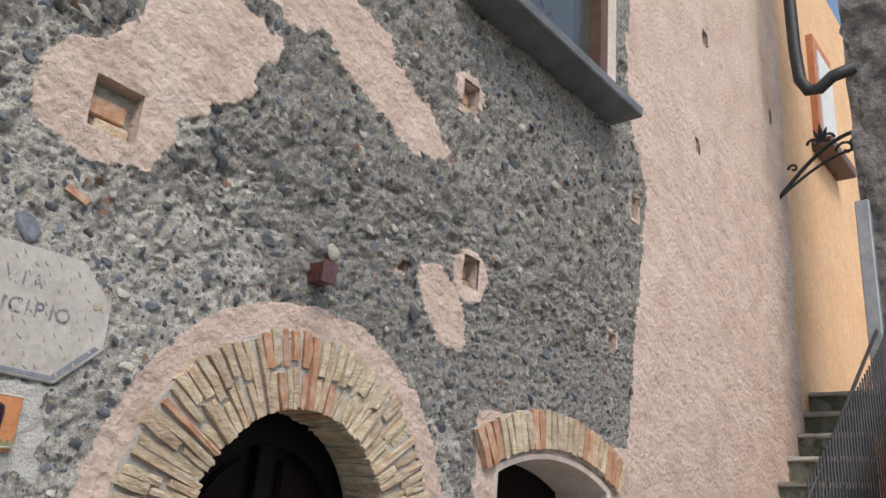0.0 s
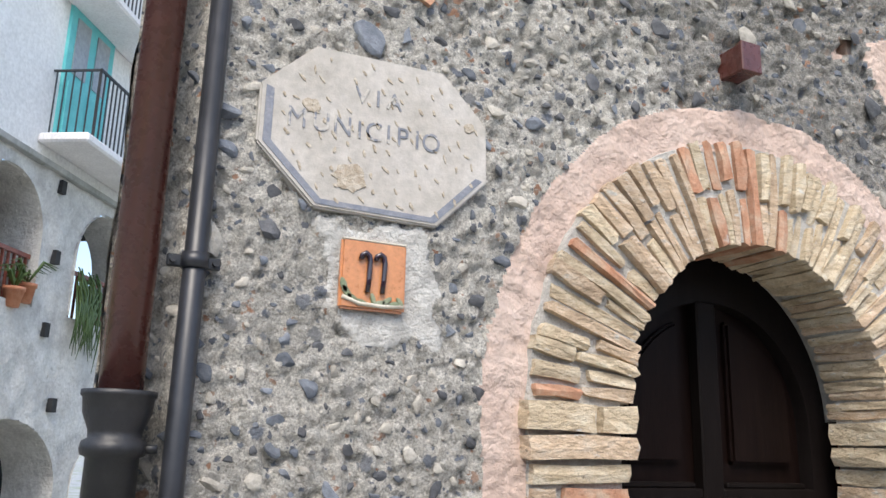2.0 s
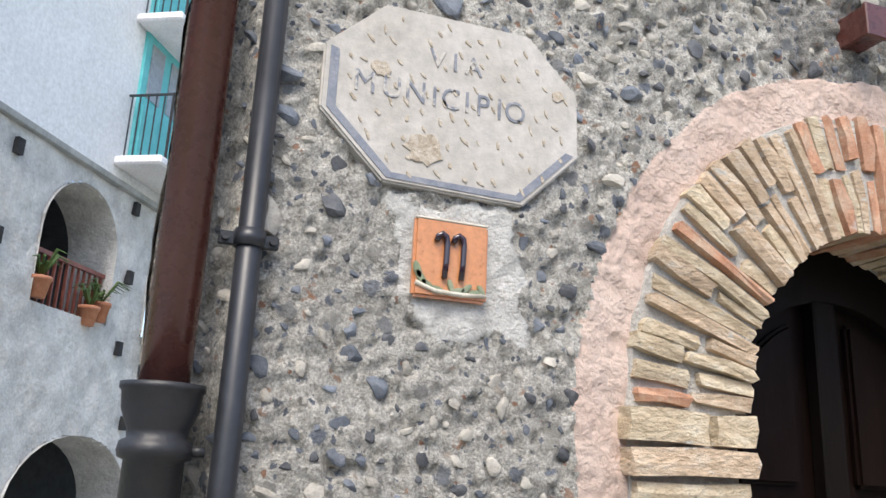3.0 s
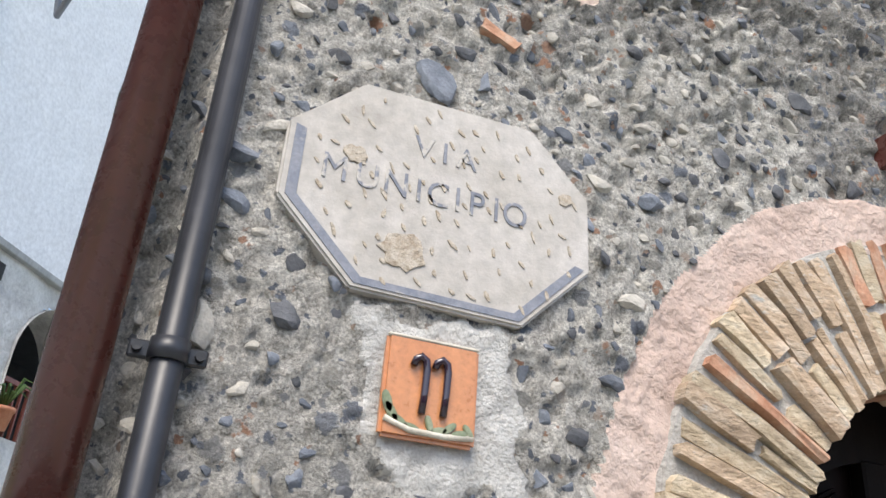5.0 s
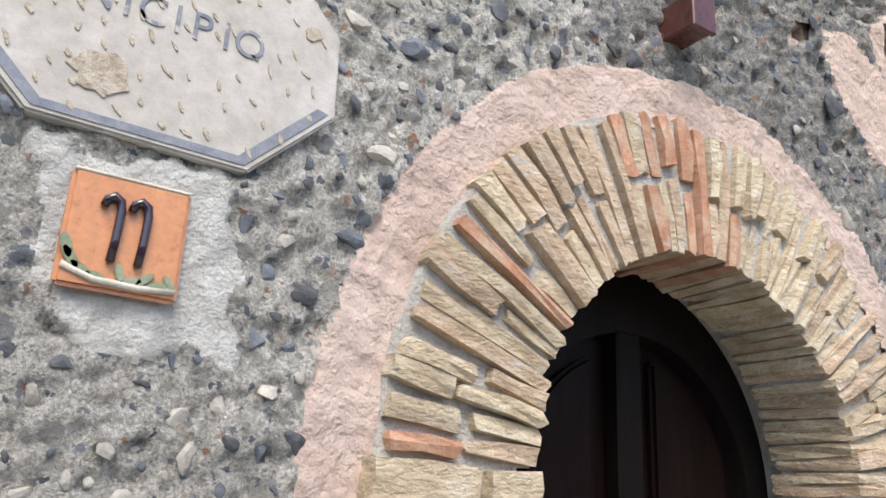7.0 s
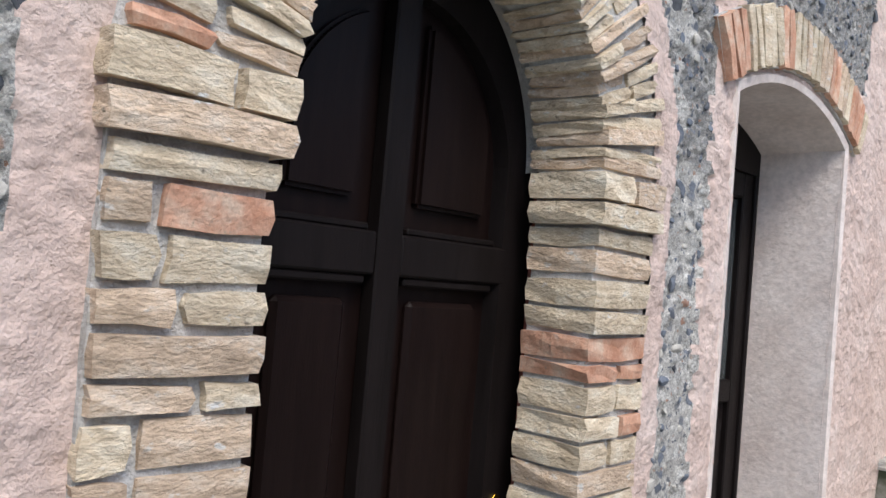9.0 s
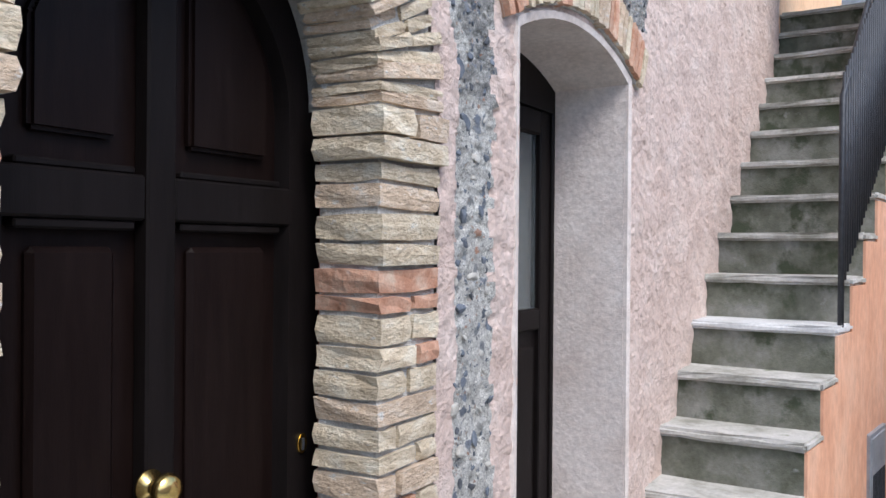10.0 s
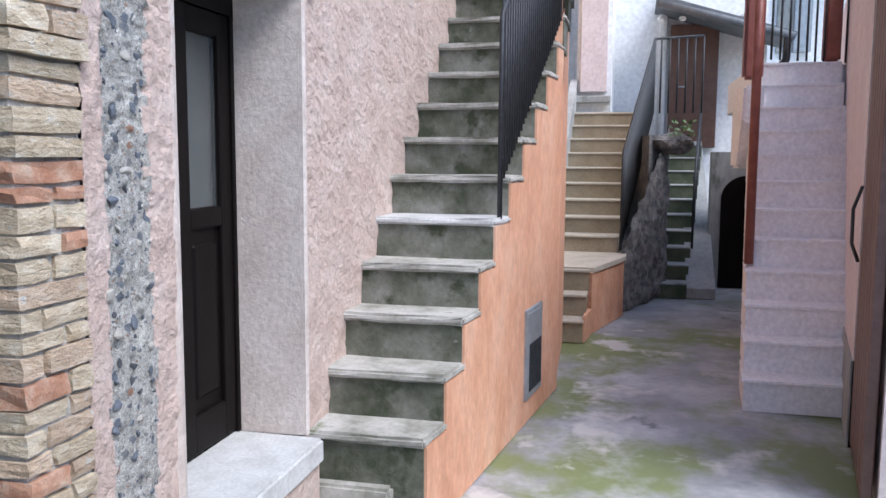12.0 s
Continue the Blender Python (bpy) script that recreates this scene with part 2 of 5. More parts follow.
M_TERRA = material("terracotta", [(0.45, 0.17, 0.09), (0.55, 0.25, 0.15)], 14, 0.85, 0.4, 60)
M_OLDWALL = material("old_white_rubble", [(0.52, 0.50, 0.48), (0.66, 0.64, 0.61), (0.78, 0.76, 0.73)], 2.5, 0.95, 0.9, 14, bump_dist=0.05, spots=[((0.40, 0.33, 0.26), 5, 0.66), ((0.34, 0.34, 0.35), 9, 0.66)])
M_TURQ = material("turquoise_paint", [(0.10, 0.50, 0.52), (0.15, 0.58, 0.60)], 6, 0.5)
# near-black colour that paints in the shade of loggias, beam holes and keyhole
M_SHADE = material("painted_recess_shade", [(0.02, 0.02, 0.022), (0.04, 0.04, 0.042)], 6, 0.9)
M_LEAF = material("leaf_green", [(0.05, 0.10, 0.025), (0.10, 0.17, 0.05)], 20, 0.55, vary=0.2)
M_ROOF = material("grey_roof_sheet", [(0.10, 0.11, 0.12), (0.17, 0.18, 0.19)], 8, 0.6)
M_WINWOOD = material("brown_window_wood", [(0.10, 0.05, 0.035), (0.15, 0.08, 0.055)], 10, 0.5)
M_GATE = material("brown_gate_paint", [(0.13, 0.075, 0.06), (0.19, 0.115, 0.095)], 6, 0.55, 0.2, 60)
M_CURTAIN = material("white_curtain", [(0.6, 0.62, 0.63), (0.72, 0.73, 0.74)], 10, 0.9)
M_BLUEPL = material("blue_plastic", [(0.03, 0.12, 0.4), (0.05, 0.16, 0.5)], 10, 0.5)

for wood in (M_WOOD, M_WOODB):
    wood.node_tree.nodes["Principled BSDF"].inputs["Specular IOR Level"].default_value = 0.09

M_GLASS = bpy.data.materials.new("window_glass")
M_GLASS.use_nodes = True
gb = M_GLASS.node_tree.nodes["Principled BSDF"]
gb.inputs["Base Color"].default_value = (0.35, 0.38, 0.38, 1)
gb.inputs["Roughness"].default_value = 0.06
gb.inputs["Transmission Weight"].default_value = 0.9


# ---- shape helpers ----
def obj(name, bm, mat, parent=None, label="", m=None):
    me = bpy.data.meshes.new(name)
    bm.to_mesh(me)
    bm.free()
    for x in (mat if isinstance(mat, (list, tuple)) else [mat]):
        me.materials.append(x)
    ob = new(name, me)
    if m is not None:
        ob.matrix_world = m
    if parent is not None:
        ob.parent = parent
    if label:
        ob["label"] = label
    return ob


def part(name, bm, mat, parent, label=""):
    return obj(name, bm, mat, parent, label)


def thing(name, label, category, group="", kind="", at=(0, 0, 0), rz=0.0):
    e = new(name)
    e.matrix_world = pose(*at, 0, 0, rz)
    return tagged(e, label, category, group, kind)


def box(x0, x1, y0, y1, z0, z1, bevel=0.0, seg=1, bm=None):
    bm2 = bmesh.new()
    bmesh.ops.create_cube(bm2, size=1)
    bmesh.ops.scale(bm2, vec=(abs(x1 - x0), abs(y1 - y0), abs(z1 - z0)), verts=bm2.verts)
    bmesh.ops.translate(bm2, vec=((x0 + x1) / 2, (y0 + y1) / 2, (z0 + z1) / 2), verts=bm2.verts)
    if bevel:
        bmesh.ops.bevel(bm2, geom=bm2.edges[:], offset=bevel, segments=seg, affect="EDGES")
    return join(bm, bm2)


def join(bm, other, m=None):
    if m is not None:
        bmesh.ops.transform(other, matrix=m, verts=other.verts)
    if bm is None:
        return other
    tmp = bpy.data.meshes.new("tmp")
    other.to_mesh(tmp)
    other.free()
    bm.from_mesh(tmp)
    bpy.data.meshes.remove(tmp)
    return bm


def prism(poly, y0, y1, bevel=0.0, bm=None):
    """A slab with the outline poly in x and z, from y0 (front) to y1."""
    b = bmesh.new()
    f = b.faces.new([b.verts.new((x, y0, z)) for x, z in poly])
    r = bmesh.ops.extrude_face_region(b, geom=[f])
    bmesh.ops.translate(b, vec=(0, y1 - y0, 0), verts=[v for v in r["geom"] if isinstance(v, bmesh.types.BMVert)])
    bmesh.ops.recalc_face_normals(b, faces=b.faces)
    if bevel:
        bmesh.ops.bevel(b, geom=b.edges[:], offset=bevel, segments=2, affect="EDGES")
    return join(bm, b)


def plan_prism(poly, z0, z1, bm=None):
    b = bmesh.new()
    f = b.faces.new([b.verts.new((x, y, z0)) for x, y in poly])
    r = bmesh.ops.extrude_face_region(b, geom=[f])
    bmesh.ops.translate(b, vec=(0, 0, z1 - z0), verts=[v for v in r["geom"] if isinstance(v, bmesh.types.BMVert)])
    bmesh.ops.recalc_face_normals(b, faces=b.faces)
    return join(bm, b)


def tube(points, r, n=10, bm=None, caps=True):
    """A round rod along the points; r is one radius or one for each point."""
    b = bmesh.new()
    pts = [Vector(p) for p in points]
    rs = r if isinstance(r, (list, tuple)) else [r] * len(pts)
    rings = []
    side = None
    for i, p in enumerate(pts):
        d = (pts[min(i + 1, len(pts) - 1)] - pts[max(i - 1, 0)]).normalized()
        if side is None:
            side = d.orthogonal().normalized()
        side = (side - d * side.dot(d)).normalized()
        up = d.cross(side)
        rings.append([b.verts.new(p + (side * math.cos(a) + up * math.sin(a)) * rs[i]) for a in (2 * math.pi * k / n for k in range(n))])
    for a, c in zip(rings, rings[1:]):
        for k in range(n):
            f = b.faces.new((a[k], a[(k + 1) % n], c[(k + 1) % n], c[k]))
            f.smooth = True
    if caps:
        b.faces.new(rings[0][::-1])
        b.faces.new(rings[-1])
    bmesh.ops.recalc_face_normals(b, faces=b.faces)
    return join(bm, b)


def lathe(profile, n=24, at=(0, 0, 0), axis="z"):
    """profile: (radius, height) rows."""
    b = bmesh.new()
    rings = [[b.verts.new((r * math.cos(2 * math.pi * k / n), r * math.sin(2 * math.pi * k / n), h)) for k in range(n)] for r, h in profile]
    for a, c in zip(rings, rings[1:]):
        for k in range(n):
            f = b.faces.new((a[k], a[(k + 1) % n], c[(k + 1) % n], c[k]))
            f.smooth = True
    b.faces.new(rings[0][::-1])
    b.faces.new(rings[-1])
    if axis == "y":
        bmesh.ops.rotate(b, matrix=Matrix.Rotation(radians(90), 3, "X"), verts=b.verts)
    bmesh.ops.translate(b, vec=at, verts=b.verts)
    bmesh.ops.recalc_face_normals(b, faces=b.faces)
    return b


rng = np.random.default_rng(7)
LAT = rng.random((256, 256))


def vnoise(x, z):
    """Smooth value noise on arrays, 0 to 1."""
    xi, zi = np.floor(x).astype(int), np.floor(z).astype(int)
    fx, fz = x - xi, z - zi
    fx, fz = fx * fx * (3 - 2 * fx), fz * fz * (3 - 2 * fz)
    a, b = LAT[xi % 256, zi % 256], LAT[(xi + 1) % 256, zi % 256]
    c, d = LAT[xi % 256, (zi + 1) % 256], LAT[(xi + 1) % 256, (zi + 1) % 256]
    return (a * (1 - fx) + b * fx) * (1 - fz) + (c * (1 - fx) + d * fx) * fz


def fbm(x, z, f, octs=4):
    s, amp, tot = 0.0, 1.0, 0.0
    for k in range(octs):
        s = s + amp * vnoise(x * f + 17.3 * k, z * f + 9.1 * k)
        tot, amp, f = tot + amp, amp * 0.55, f * 2.1
    return s / tot


# ---- large structure: the ground ----
def ground_sheet():
    xs = np.concatenate([[-300, -60, -20], np.arange(-6, 14.01, 0.12), [20, 60, 300]])
    ys = np.concatenate([[-300, -60, -20], np.arange(-5, 5.01, 0.12), [8, 20, 60, 300]])
    X, Y = np.meshgrid(xs, ys, indexing="ij")
    Z = (fbm(X + 40, Y + 40, 2.0) - 0.5) * 0.03 * ((np.abs(X) < 15) & (np.abs(Y) < 6)) - 0.006
    nx, ny = X.shape
    idx = np.arange(nx * ny).reshape(nx, ny)
    q = np.stack([idx[:-1, :-1], idx[1:, :-1], idx[1:, 1:], idx[:-1, 1:]], -1).reshape(-1, 4)
    me = bpy.data.meshes.new("ground")
    me.from_pydata(np.stack([X, Y, Z], -1).reshape(-1, 3).tolist(), [], q.tolist())
    me.materials.append(M_GROUND)
    me.polygons.foreach_set("use_smooth", [True] * len(q))
    return tagged(new("ground", me), "damp grey concrete alley paving with green moss stains", "ground", kind="structure")


ground_sheet()

# ---- the house wall with the sign ----
WY = 1.78
CX, SPRING, R_IN, R_OUT, R_PL = 1.553, 1.645, 0.337, 0.556, 0.642
DOOR_X, DOOR_SPRING = 1.585, 1.62
D2L, D2R, D2S, D2C, D2B = 2.465, 3.268, 1.918, 2.005, 0.36
D2M = (D2L + D2R) / 2
D2H = D2C - D2S
D2RAD = ((D2R - D2L) ** 2 / 4 + D2H ** 2) / (2 * D2H)


def d2_top(x):
    return D2C - D2RAD + math.sqrt(max(0, D2RAD ** 2 - (x - D2M) ** 2))


NICHES = [(0.755, 0.885, 2.52, 2.66), (2.19, 2.28, 2.545, 2.66), (2.12, 2.22, 3.24, 3.36), (3.53, 3.60, 3.30, 3.42), (3.30, 3.37, 2.55, 2.64),
          (4.35, 4.41, 4.03, 4.12), (5.79, 5.85, 4.88, 4.99), (4.53, 4.62, 4.87, 5.02), (1.86, 1.90, 2.50, 2.54)]


def arch_dist(X, Z):
    """Distance from the door's axis curve: radius above the springing, half width below it."""
    return np.where(Z > SPRING, np.hypot(X - CX, Z - SPRING), np.abs(X - CX))


def blob(X, Z, x, z, rx, rz, turn=0.0):
    c, s = math.cos(turn), math.sin(turn)
    dx, dz = X - x, Z - z
    return np.hypot((dx * c + dz * s) / rx, (-dx * s + dz * c) / rz)


def pink_mask(X, Z):
    """Where pink plaster covers the rubble."""
    w = (fbm(X + 3, Z + 5, 7, 4) - 0.5)
    edge = 3.46 + 0.22 * np.clip((Z - 2.1) / 1.2, 0, 1) - 0.20 * np.clip((Z - 3.5) / 0.4, 0, 1) + w * 0.10
    m = X > edge
    m |= arch_dist(X, Z) + w * 0.05 < R_PL - 0.004 - 0.02 * np.clip((1.9 - Z) / 0.2, 0, 1) * (X > CX)
    m |= (X > 2.08) & (X < 2.165 + w * 0.03) & (Z < 1.75)
    m |= (X > 2.34 + w * 0.05) & (X < 3.6) & (Z < 2.12 + w * 0.06)
    m |= blob(X, Z, 0.80, 2.59, 0.175, 0.155, 0.3) + w * 0.7 < 1
    m |= blob(X, Z, 1.00, 2.88, 0.26, 0.19, 0.9) + w * 0.8 < 1
    m |= blob(X, Z, 1.72, 3.10, 0.37, 0.125, -0.36) + w * 0.8 < 1
    m |= blob(X, Z, 1.32, 3.25, 0.40, 0.13, 0.0) + w * 0.8 < 1
    m |= blob(X, Z, 2.235, 2.585, 0.095, 0.095, 0.2) + w * 0.7 < 1
    m |= blob(X, Z, 2.09, 2.44, 0.085, 0.17, 0.7) + w * 0.8 < 1
    m |= blob(X, Z, 2.16, 3.33, 0.10, 0.085) + w * 0.8 < 1
    return m


def white_mask(X, Z):
    """White mortar smeared round the house number."""
    w = fbm(X + 21, Z + 2, 22, 4) - 0.5
    return np.maximum(np.abs(X - 0.735 + 0.25 * (Z - 1.81)) / 0.088, np.abs(Z - 1.808) / 0.094) + w * 0.75 < 1


def sheet(name, xs, zs, keep, depth, mats, pick, smooth=True):
    X, Z = np.meshgrid(xs, zs, indexing="ij")
    Y = depth(X, Z)
    n, k = X.shape
    idx = np.arange(n * k).reshape(n, k)
    q = np.stack([idx[:-1, :-1], idx[1:, :-1], idx[1:, 1:], idx[:-1, 1:]], -1).reshape(-1, 4)
    cx, cz = X.reshape(-1)[q].mean(1), Z.reshape(-1)[q].mean(1)
    ok = keep(cx, cz)
    q, cx, cz = q[ok], cx[ok], cz[ok]
    me = bpy.data.meshes.new(name)
    me.from_pydata(np.stack([X, Y, Z], -1).reshape(-1, 3).tolist(), [], q.tolist())
    for m in mats:
        me.materials.append(m)
    me.polygons.foreach_set("material_index", pick(cx, cz).astype(np.int32))
    me.polygons.foreach_set("use_smooth", [smooth] * len(q))
    me.update()
    return new(name, me)


def wall_keep(x, z):
    k = arch_dist(x, z) > R_OUT - 0.02
    top = D2C - D2RAD + np.sqrt(np.clip(D2RAD ** 2 - (x - D2M) ** 2, 0, None))
    k &= ~((x > D2L) & (x < D2R) & (z < top) & (z > D2B - 0.02))
    for a, b, c, d in NICHES:
        k &= ~((x > a) & (x < b) & (z > c) & (z < d))
    return k


def wall_depth(X, Z):
    p = pink_mask(X, Z).astype(float)
    # pitted rubble: coarse swells, pebbles and, higher up, slanting ridges
    rough = (fbm(X, Z, 9, 3) - 0.5) * 0.012 + (fbm(X + 30, Z + 11, 52, 2) - 0.5) * 0.018
    rough += (fbm(X + 13, Z + 41, 105, 2) - 0.5) * 0.014
    u, v = X * 0.80 - Z * 0.60, X * 0.60 + Z * 0.80
    up = np.clip((Z - 2.2) / 0.4, 0, 1)
    rough += up * (fbm(u * 0.45 + 7, v, 26, 3) - 0.5) * 0.045
    pits = np.clip(fbm(X + 70, Z + 3, 30, 2) - 0.62, 0, 1) * 0.10
    rough += pits
    pl = (fbm(X + 5, Z + 5, 3, 3) - 0.5) * 0.02 + (fbm(u * 0.5 + 2, v + 3, 30, 3) - 0.5) * 0.016
    plaster = -0.004 + pl
    # flatter and crumblier low down, more deeply weathered above
    rough = rough * (0.5 + 0.4 * up) - np.clip(fbm(X + 33, Z + 71, 40, 2) - 0.58, 0, 0.05) * 0.10
    d = rough * (1 - p) + plaster * p
    d = np.where(white_mask(X, Z), -0.004 + (fbm(X, Z, 60, 2) - 0.5) * 0.006, d)
    # mortar drawn up flush round the street sign
    d = d - 0.006 * np.clip(1.6 - np.hypot((X - 0.708) / 0.215, (Z - 2.055) / 0.155), 0, 0.35) / 0.35
    # the wall steps back behind the downpipe
    d = d + 0.042 * np.clip((0.425 + (fbm(X, Z, 12, 3) - 0.5) * 0.03 - X) / 0.02, 0, 1)
    # the plaster feathers out towards the house number
    return WY + d + 0.004 * np.sin(X * 2.1) - 0.01 * np.clip((X - 3.6) / 2.4, 0, 1)


wall = sheet("wall_house", np.concatenate([np.arange(0.326, 1.3, 0.005), np.arange(1.3, 3.8, 0.0115), np.arange(3.8, 6.14, 0.022)]),
             np.concatenate([np.arange(-0.02, 1.3, 0.0125), np.arange(1.3, 2.8, 0.0055), np.arange(2.8, 4.3, 0.0125), np.arange(4.3, 7.5, 0.06)]),
             wall_keep, wall_depth, [M_MORTAR, M_PINK, M_MORTAR2, M_WHITEMORT],
             lambda x, z: np.where(white_mask(x, z), 3, np.where(pink_mask(x, z), 1, np.where(x * 0.5 + z + (fbm(x + 8, z, 6, 3) - 0.5) * 0.9 > 2.95, 2, 0))))
tagged(wall, "rubble stone house wall with pink plaster patches", "wall", kind="structure")


def wall_core():
    """The body of the wall behind its weathered face, left open at the two doorways."""
    bm = None
    for a in ((0.37, 1.0, 1.845, 2.4, 0, 7.5), (1.0, 2.17, 1.84, 2.4, 2.22, 7.5), (2.17, D2L - 0.004, 1.84, 2.4, 0, 7.5), (D2L - 0.004, D2R + 0.004, 1.84, 2.4, 2.05, 7.5),
              (D2R + 0.004, 6.14, 1.84, 2.4, 0, 7.5), (1.0, 2.17, 2.08, 2.4, 0, 2.22), (D2L, D2R, 2.2, 2.4, 0, 2.05)):
        bm = box(*a, bm=bm)
    tagged(obj("wall_core", bm, M_MORTAR), "grey mortar core of the stone house wall", "wall", kind="structure")
    # the end of the house towards the square
    side = sheet("wall_end", np.arange(0.0, 2.6, 0.03), np.arange(-0.02, 7.5, 0.03), lambda x, z: x > -1, lambda X, Z: (fbm(X, Z, 9, 4) - 0.5) * 0.02, [M_MORTAR], lambda x, z: x * 0)
    side.matrix_world = pose(0.327, 1.812, 0, 0, 0, 86.5)
    tagged(side, "rubble end of the stone house", "wall", kind="structure")


wall_core()


def niche(x0, x1, z0, z1, deep):
    t = thing("wall_niche", "small square putlog hole with brick filling in plaster", "niche", "holes in the wall")
    y0, y1 = WY - 0.008, WY + deep
    bm = box(x0 - 0.02, x0, y0 + 0.012, y1, z0 - 0.02, z1 + 0.02)
    box(x1, x1 + 0.02, y0 + 0.012, y1, z0 - 0.02, z1 + 0.02, bm=bm)
    box(x0, x1, y0 + 0.012, y1, z1, z1 + 0.02, bm=bm)
    box(x0, x1, y0 + 0.012, y1, z0 - 0.02, z0, bm=bm)
    part("niche_lining", bm, M_PINK, t)
    part("niche_back", box(x0, x1, y1, y1 + 0.01, z0, z1), M_JOINT, t)
    if x1 - x0 > 0.08:
        h = (z1 - z0) * 0.36
        part("brick", box(x0 + 0.03, x1 - 0.01, y1 - 0.03, y1, z0 + 0.008, z0 + h * 0.8, 0.004), M_BRICKS[1], t)
        part("brick", box(x0 + 0.012, x1 - 0.02, y1 - 0.02, y1, z0 + h, z0 + 2 * h, 0.004), M_BRICKS[2], t)


for i, (a, b, c, d) in enumerate(NICHES):
    niche(a, b, c, d, 0.055 if b - a > 0.06 else 0.05)

# ---- arched front door ----
def brick_mesh(lx, ly, lz, seed):
    """A worn hand-made brick, centred, with chipped corners."""
    r = random.Random(seed)
    b = bmesh.new()
    bmesh.ops.create_cube(b, size=1)
    bmesh.ops.subdivide_edges(b, edges=b.edges[:], cuts=1, use_grid_fill=True)
    for v in b.verts:
        k = sum(abs(c) > 0.4 for c in v.co)
        pull = {3: 0.965, 2: 0.985, 1: 1.01, 0: 1.0}[k]
        v.co = Vector((v.co.x * (pull if k > 1 else 1), v.co.y * (pull if k > 2 else 1), v.co.z * (0.5 + pull / 2)))
        v.co = Vector((v.co.x * lx + r.uniform(-1, 1) * 0.004, v.co.y * ly + r.uniform(-1, 1) * 0.003, v.co.z * lz + r.uniform(-1, 1) * 0.003))
    me = bpy.data.meshes.new("brick")
    b.to_mesh(me)
    b.free()
    return me


def place_brick(me, mat, m, parent):
    ob = new("brick", me)
    ob.matrix_world = m
    ob.parent = parent
    if not me.materials:
        me.materials.append(None)
    ob.material_slots[0].link = "OBJECT"
    ob.material_slots[0].material = mat
    return ob


def pick_brick(r):
    return M_BRICKS[r.choices((0, 1, 2), (5, 4, 0.8))[0]]


surround = thing("door_surround", "arched doorway surround of old buff and red bricks", "brick arch", kind="structure")


def front_door_bricks():
    r = random.Random(11)
    yf, yb, yr = WY - 0.020, 1.912, 1.918
    # mortar bed behind the bricks: two piers and the ring
    bm = box(1.0, 1.19, yf + 0.012, 2.02, 0, SPRING)
    box(1.896, 2.088, yf + 0.012, 1.905, 0, SPRING, bm=bm)
    box(1.95, 2.15, 1.905, 2.02, 0, SPRING, bm=bm)
    n = 40
    ring = bmesh.new()
    cols = []
    for i in range(n + 1):
        a = math.pi * i / n
        row = [ring.verts.new((CX + q * math.cos(a), y, SPRING + q * math.sin(a))) for q, y in ((R_IN + 0.007, yf + 0.012), (R_OUT - 0.004, yf + 0.012), (R_OUT + 0.06, 2.02), (R_IN + 0.05, 2.02), (R_IN + 0.007, 1.905))]
        cols.append(row)
    for p, q in zip(cols, cols[1:]):
        for k in range(5):
            ring.faces.new((p[k], p[(k + 1) % 5], q[(k + 1) % 5], q[k]))
    bmesh.ops.recalc_face_normals(ring, faces=ring.faces)
    join(bm, ring)
    part("mortar_bed", bm, M_JOINT, surround, "grey lime mortar between the bricks")
    # ring of radial bricks
    count = 48
    step = math.pi / count
    for i in range(count):
        a = math.pi - (i + 0.5) * step
        width = (R_IN + R_OUT) / 2 * step
        whole = r.random() < 0.4
        cut = r.uniform(0.4, 0.6)
        spans = [(0, 1)] if whole else [(0, cut - 0.02), (cut + 0.02, 1)]
        for s0, s1 in spans:
            q0, q1 = R_IN + (R_OUT - R_IN) * s0, R_IN + (R_OUT - R_IN) * s1 + r.uniform(-0.012, 0.004)
            qm = (q0 + q1) / 2
            me = brick_mesh(q1 - q0, yr - yf + r.uniform(-0.006, 0.006), min(qm * step * r.uniform(0.62, 0.86), 0.034), r.random())
            aa = a + r.uniform(-0.011, 0.011)
            m = Matrix.Translation((CX + qm * math.cos(aa), (yf + yr) / 2 + r.uniform(-0.007, 0.007), SPRING + qm * math.sin(aa))) @ Matrix.Rotation(-aa + r.uniform(-0.03, 0.03), 4, "Y")
            red = (i in (22, 23) and r.random() < 0.7) or (i == 8 and s1 == 1)
            place_brick(me, M_BRICKS[2] if red else pick_brick(r), m, surround)
    # piers, with two courses that stand out as imposts
    courses = 34
    marks = [0.0] + [SPRING * (i + r.uniform(-0.14, 0.14)) / courses for i in range(1, courses)] + [SPRING]
    for z, z_next in zip(marks, marks[1:]):
        h = z_next - z
        imp = z > 1.52
        out = 0.014 if imp else 0.0
        for x0, x1, inner in ((1.0, 1.198, 1), (1.888, 2.09, 0)):
            x0b, x1b = x0 - out, x1 + out
            pieces = [(x0b, x1b)] if r.random() < 0.3 else None
            if pieces is None:
                c = x0b + (x1b - x0b) * r.choice((0.33, 0.5, 0.62)) + r.uniform(-0.01, 0.01)
                pieces = [(x0b, c - 0.006), (c + 0.006, x1b)]
            for a, b in pieces:
                edge = (b == x1b) if inner else (a == x0b)
                y1 = yb if edge else yf + 0.11
                me = brick_mesh(b - a, y1 - yf + out, h - 0.009, r.random())
                m = Matrix.Translation(((a + b) / 2, (yf - out + y1) / 2 + r.uniform(-0.004, 0.004), z + h / 2)) @ Matrix.Rotation(r.uniform(-0.025, 0.025), 4, "Y")
                place_brick(me, M_BRICKS[2] if (not inner and 1.22 < z < 1.27) else pick_brick(r), m, surround)


front_door_bricks()

door_1 = thing("door_1", "closed dark-stained wooden arched door with raised panels", "door", kind="structure")


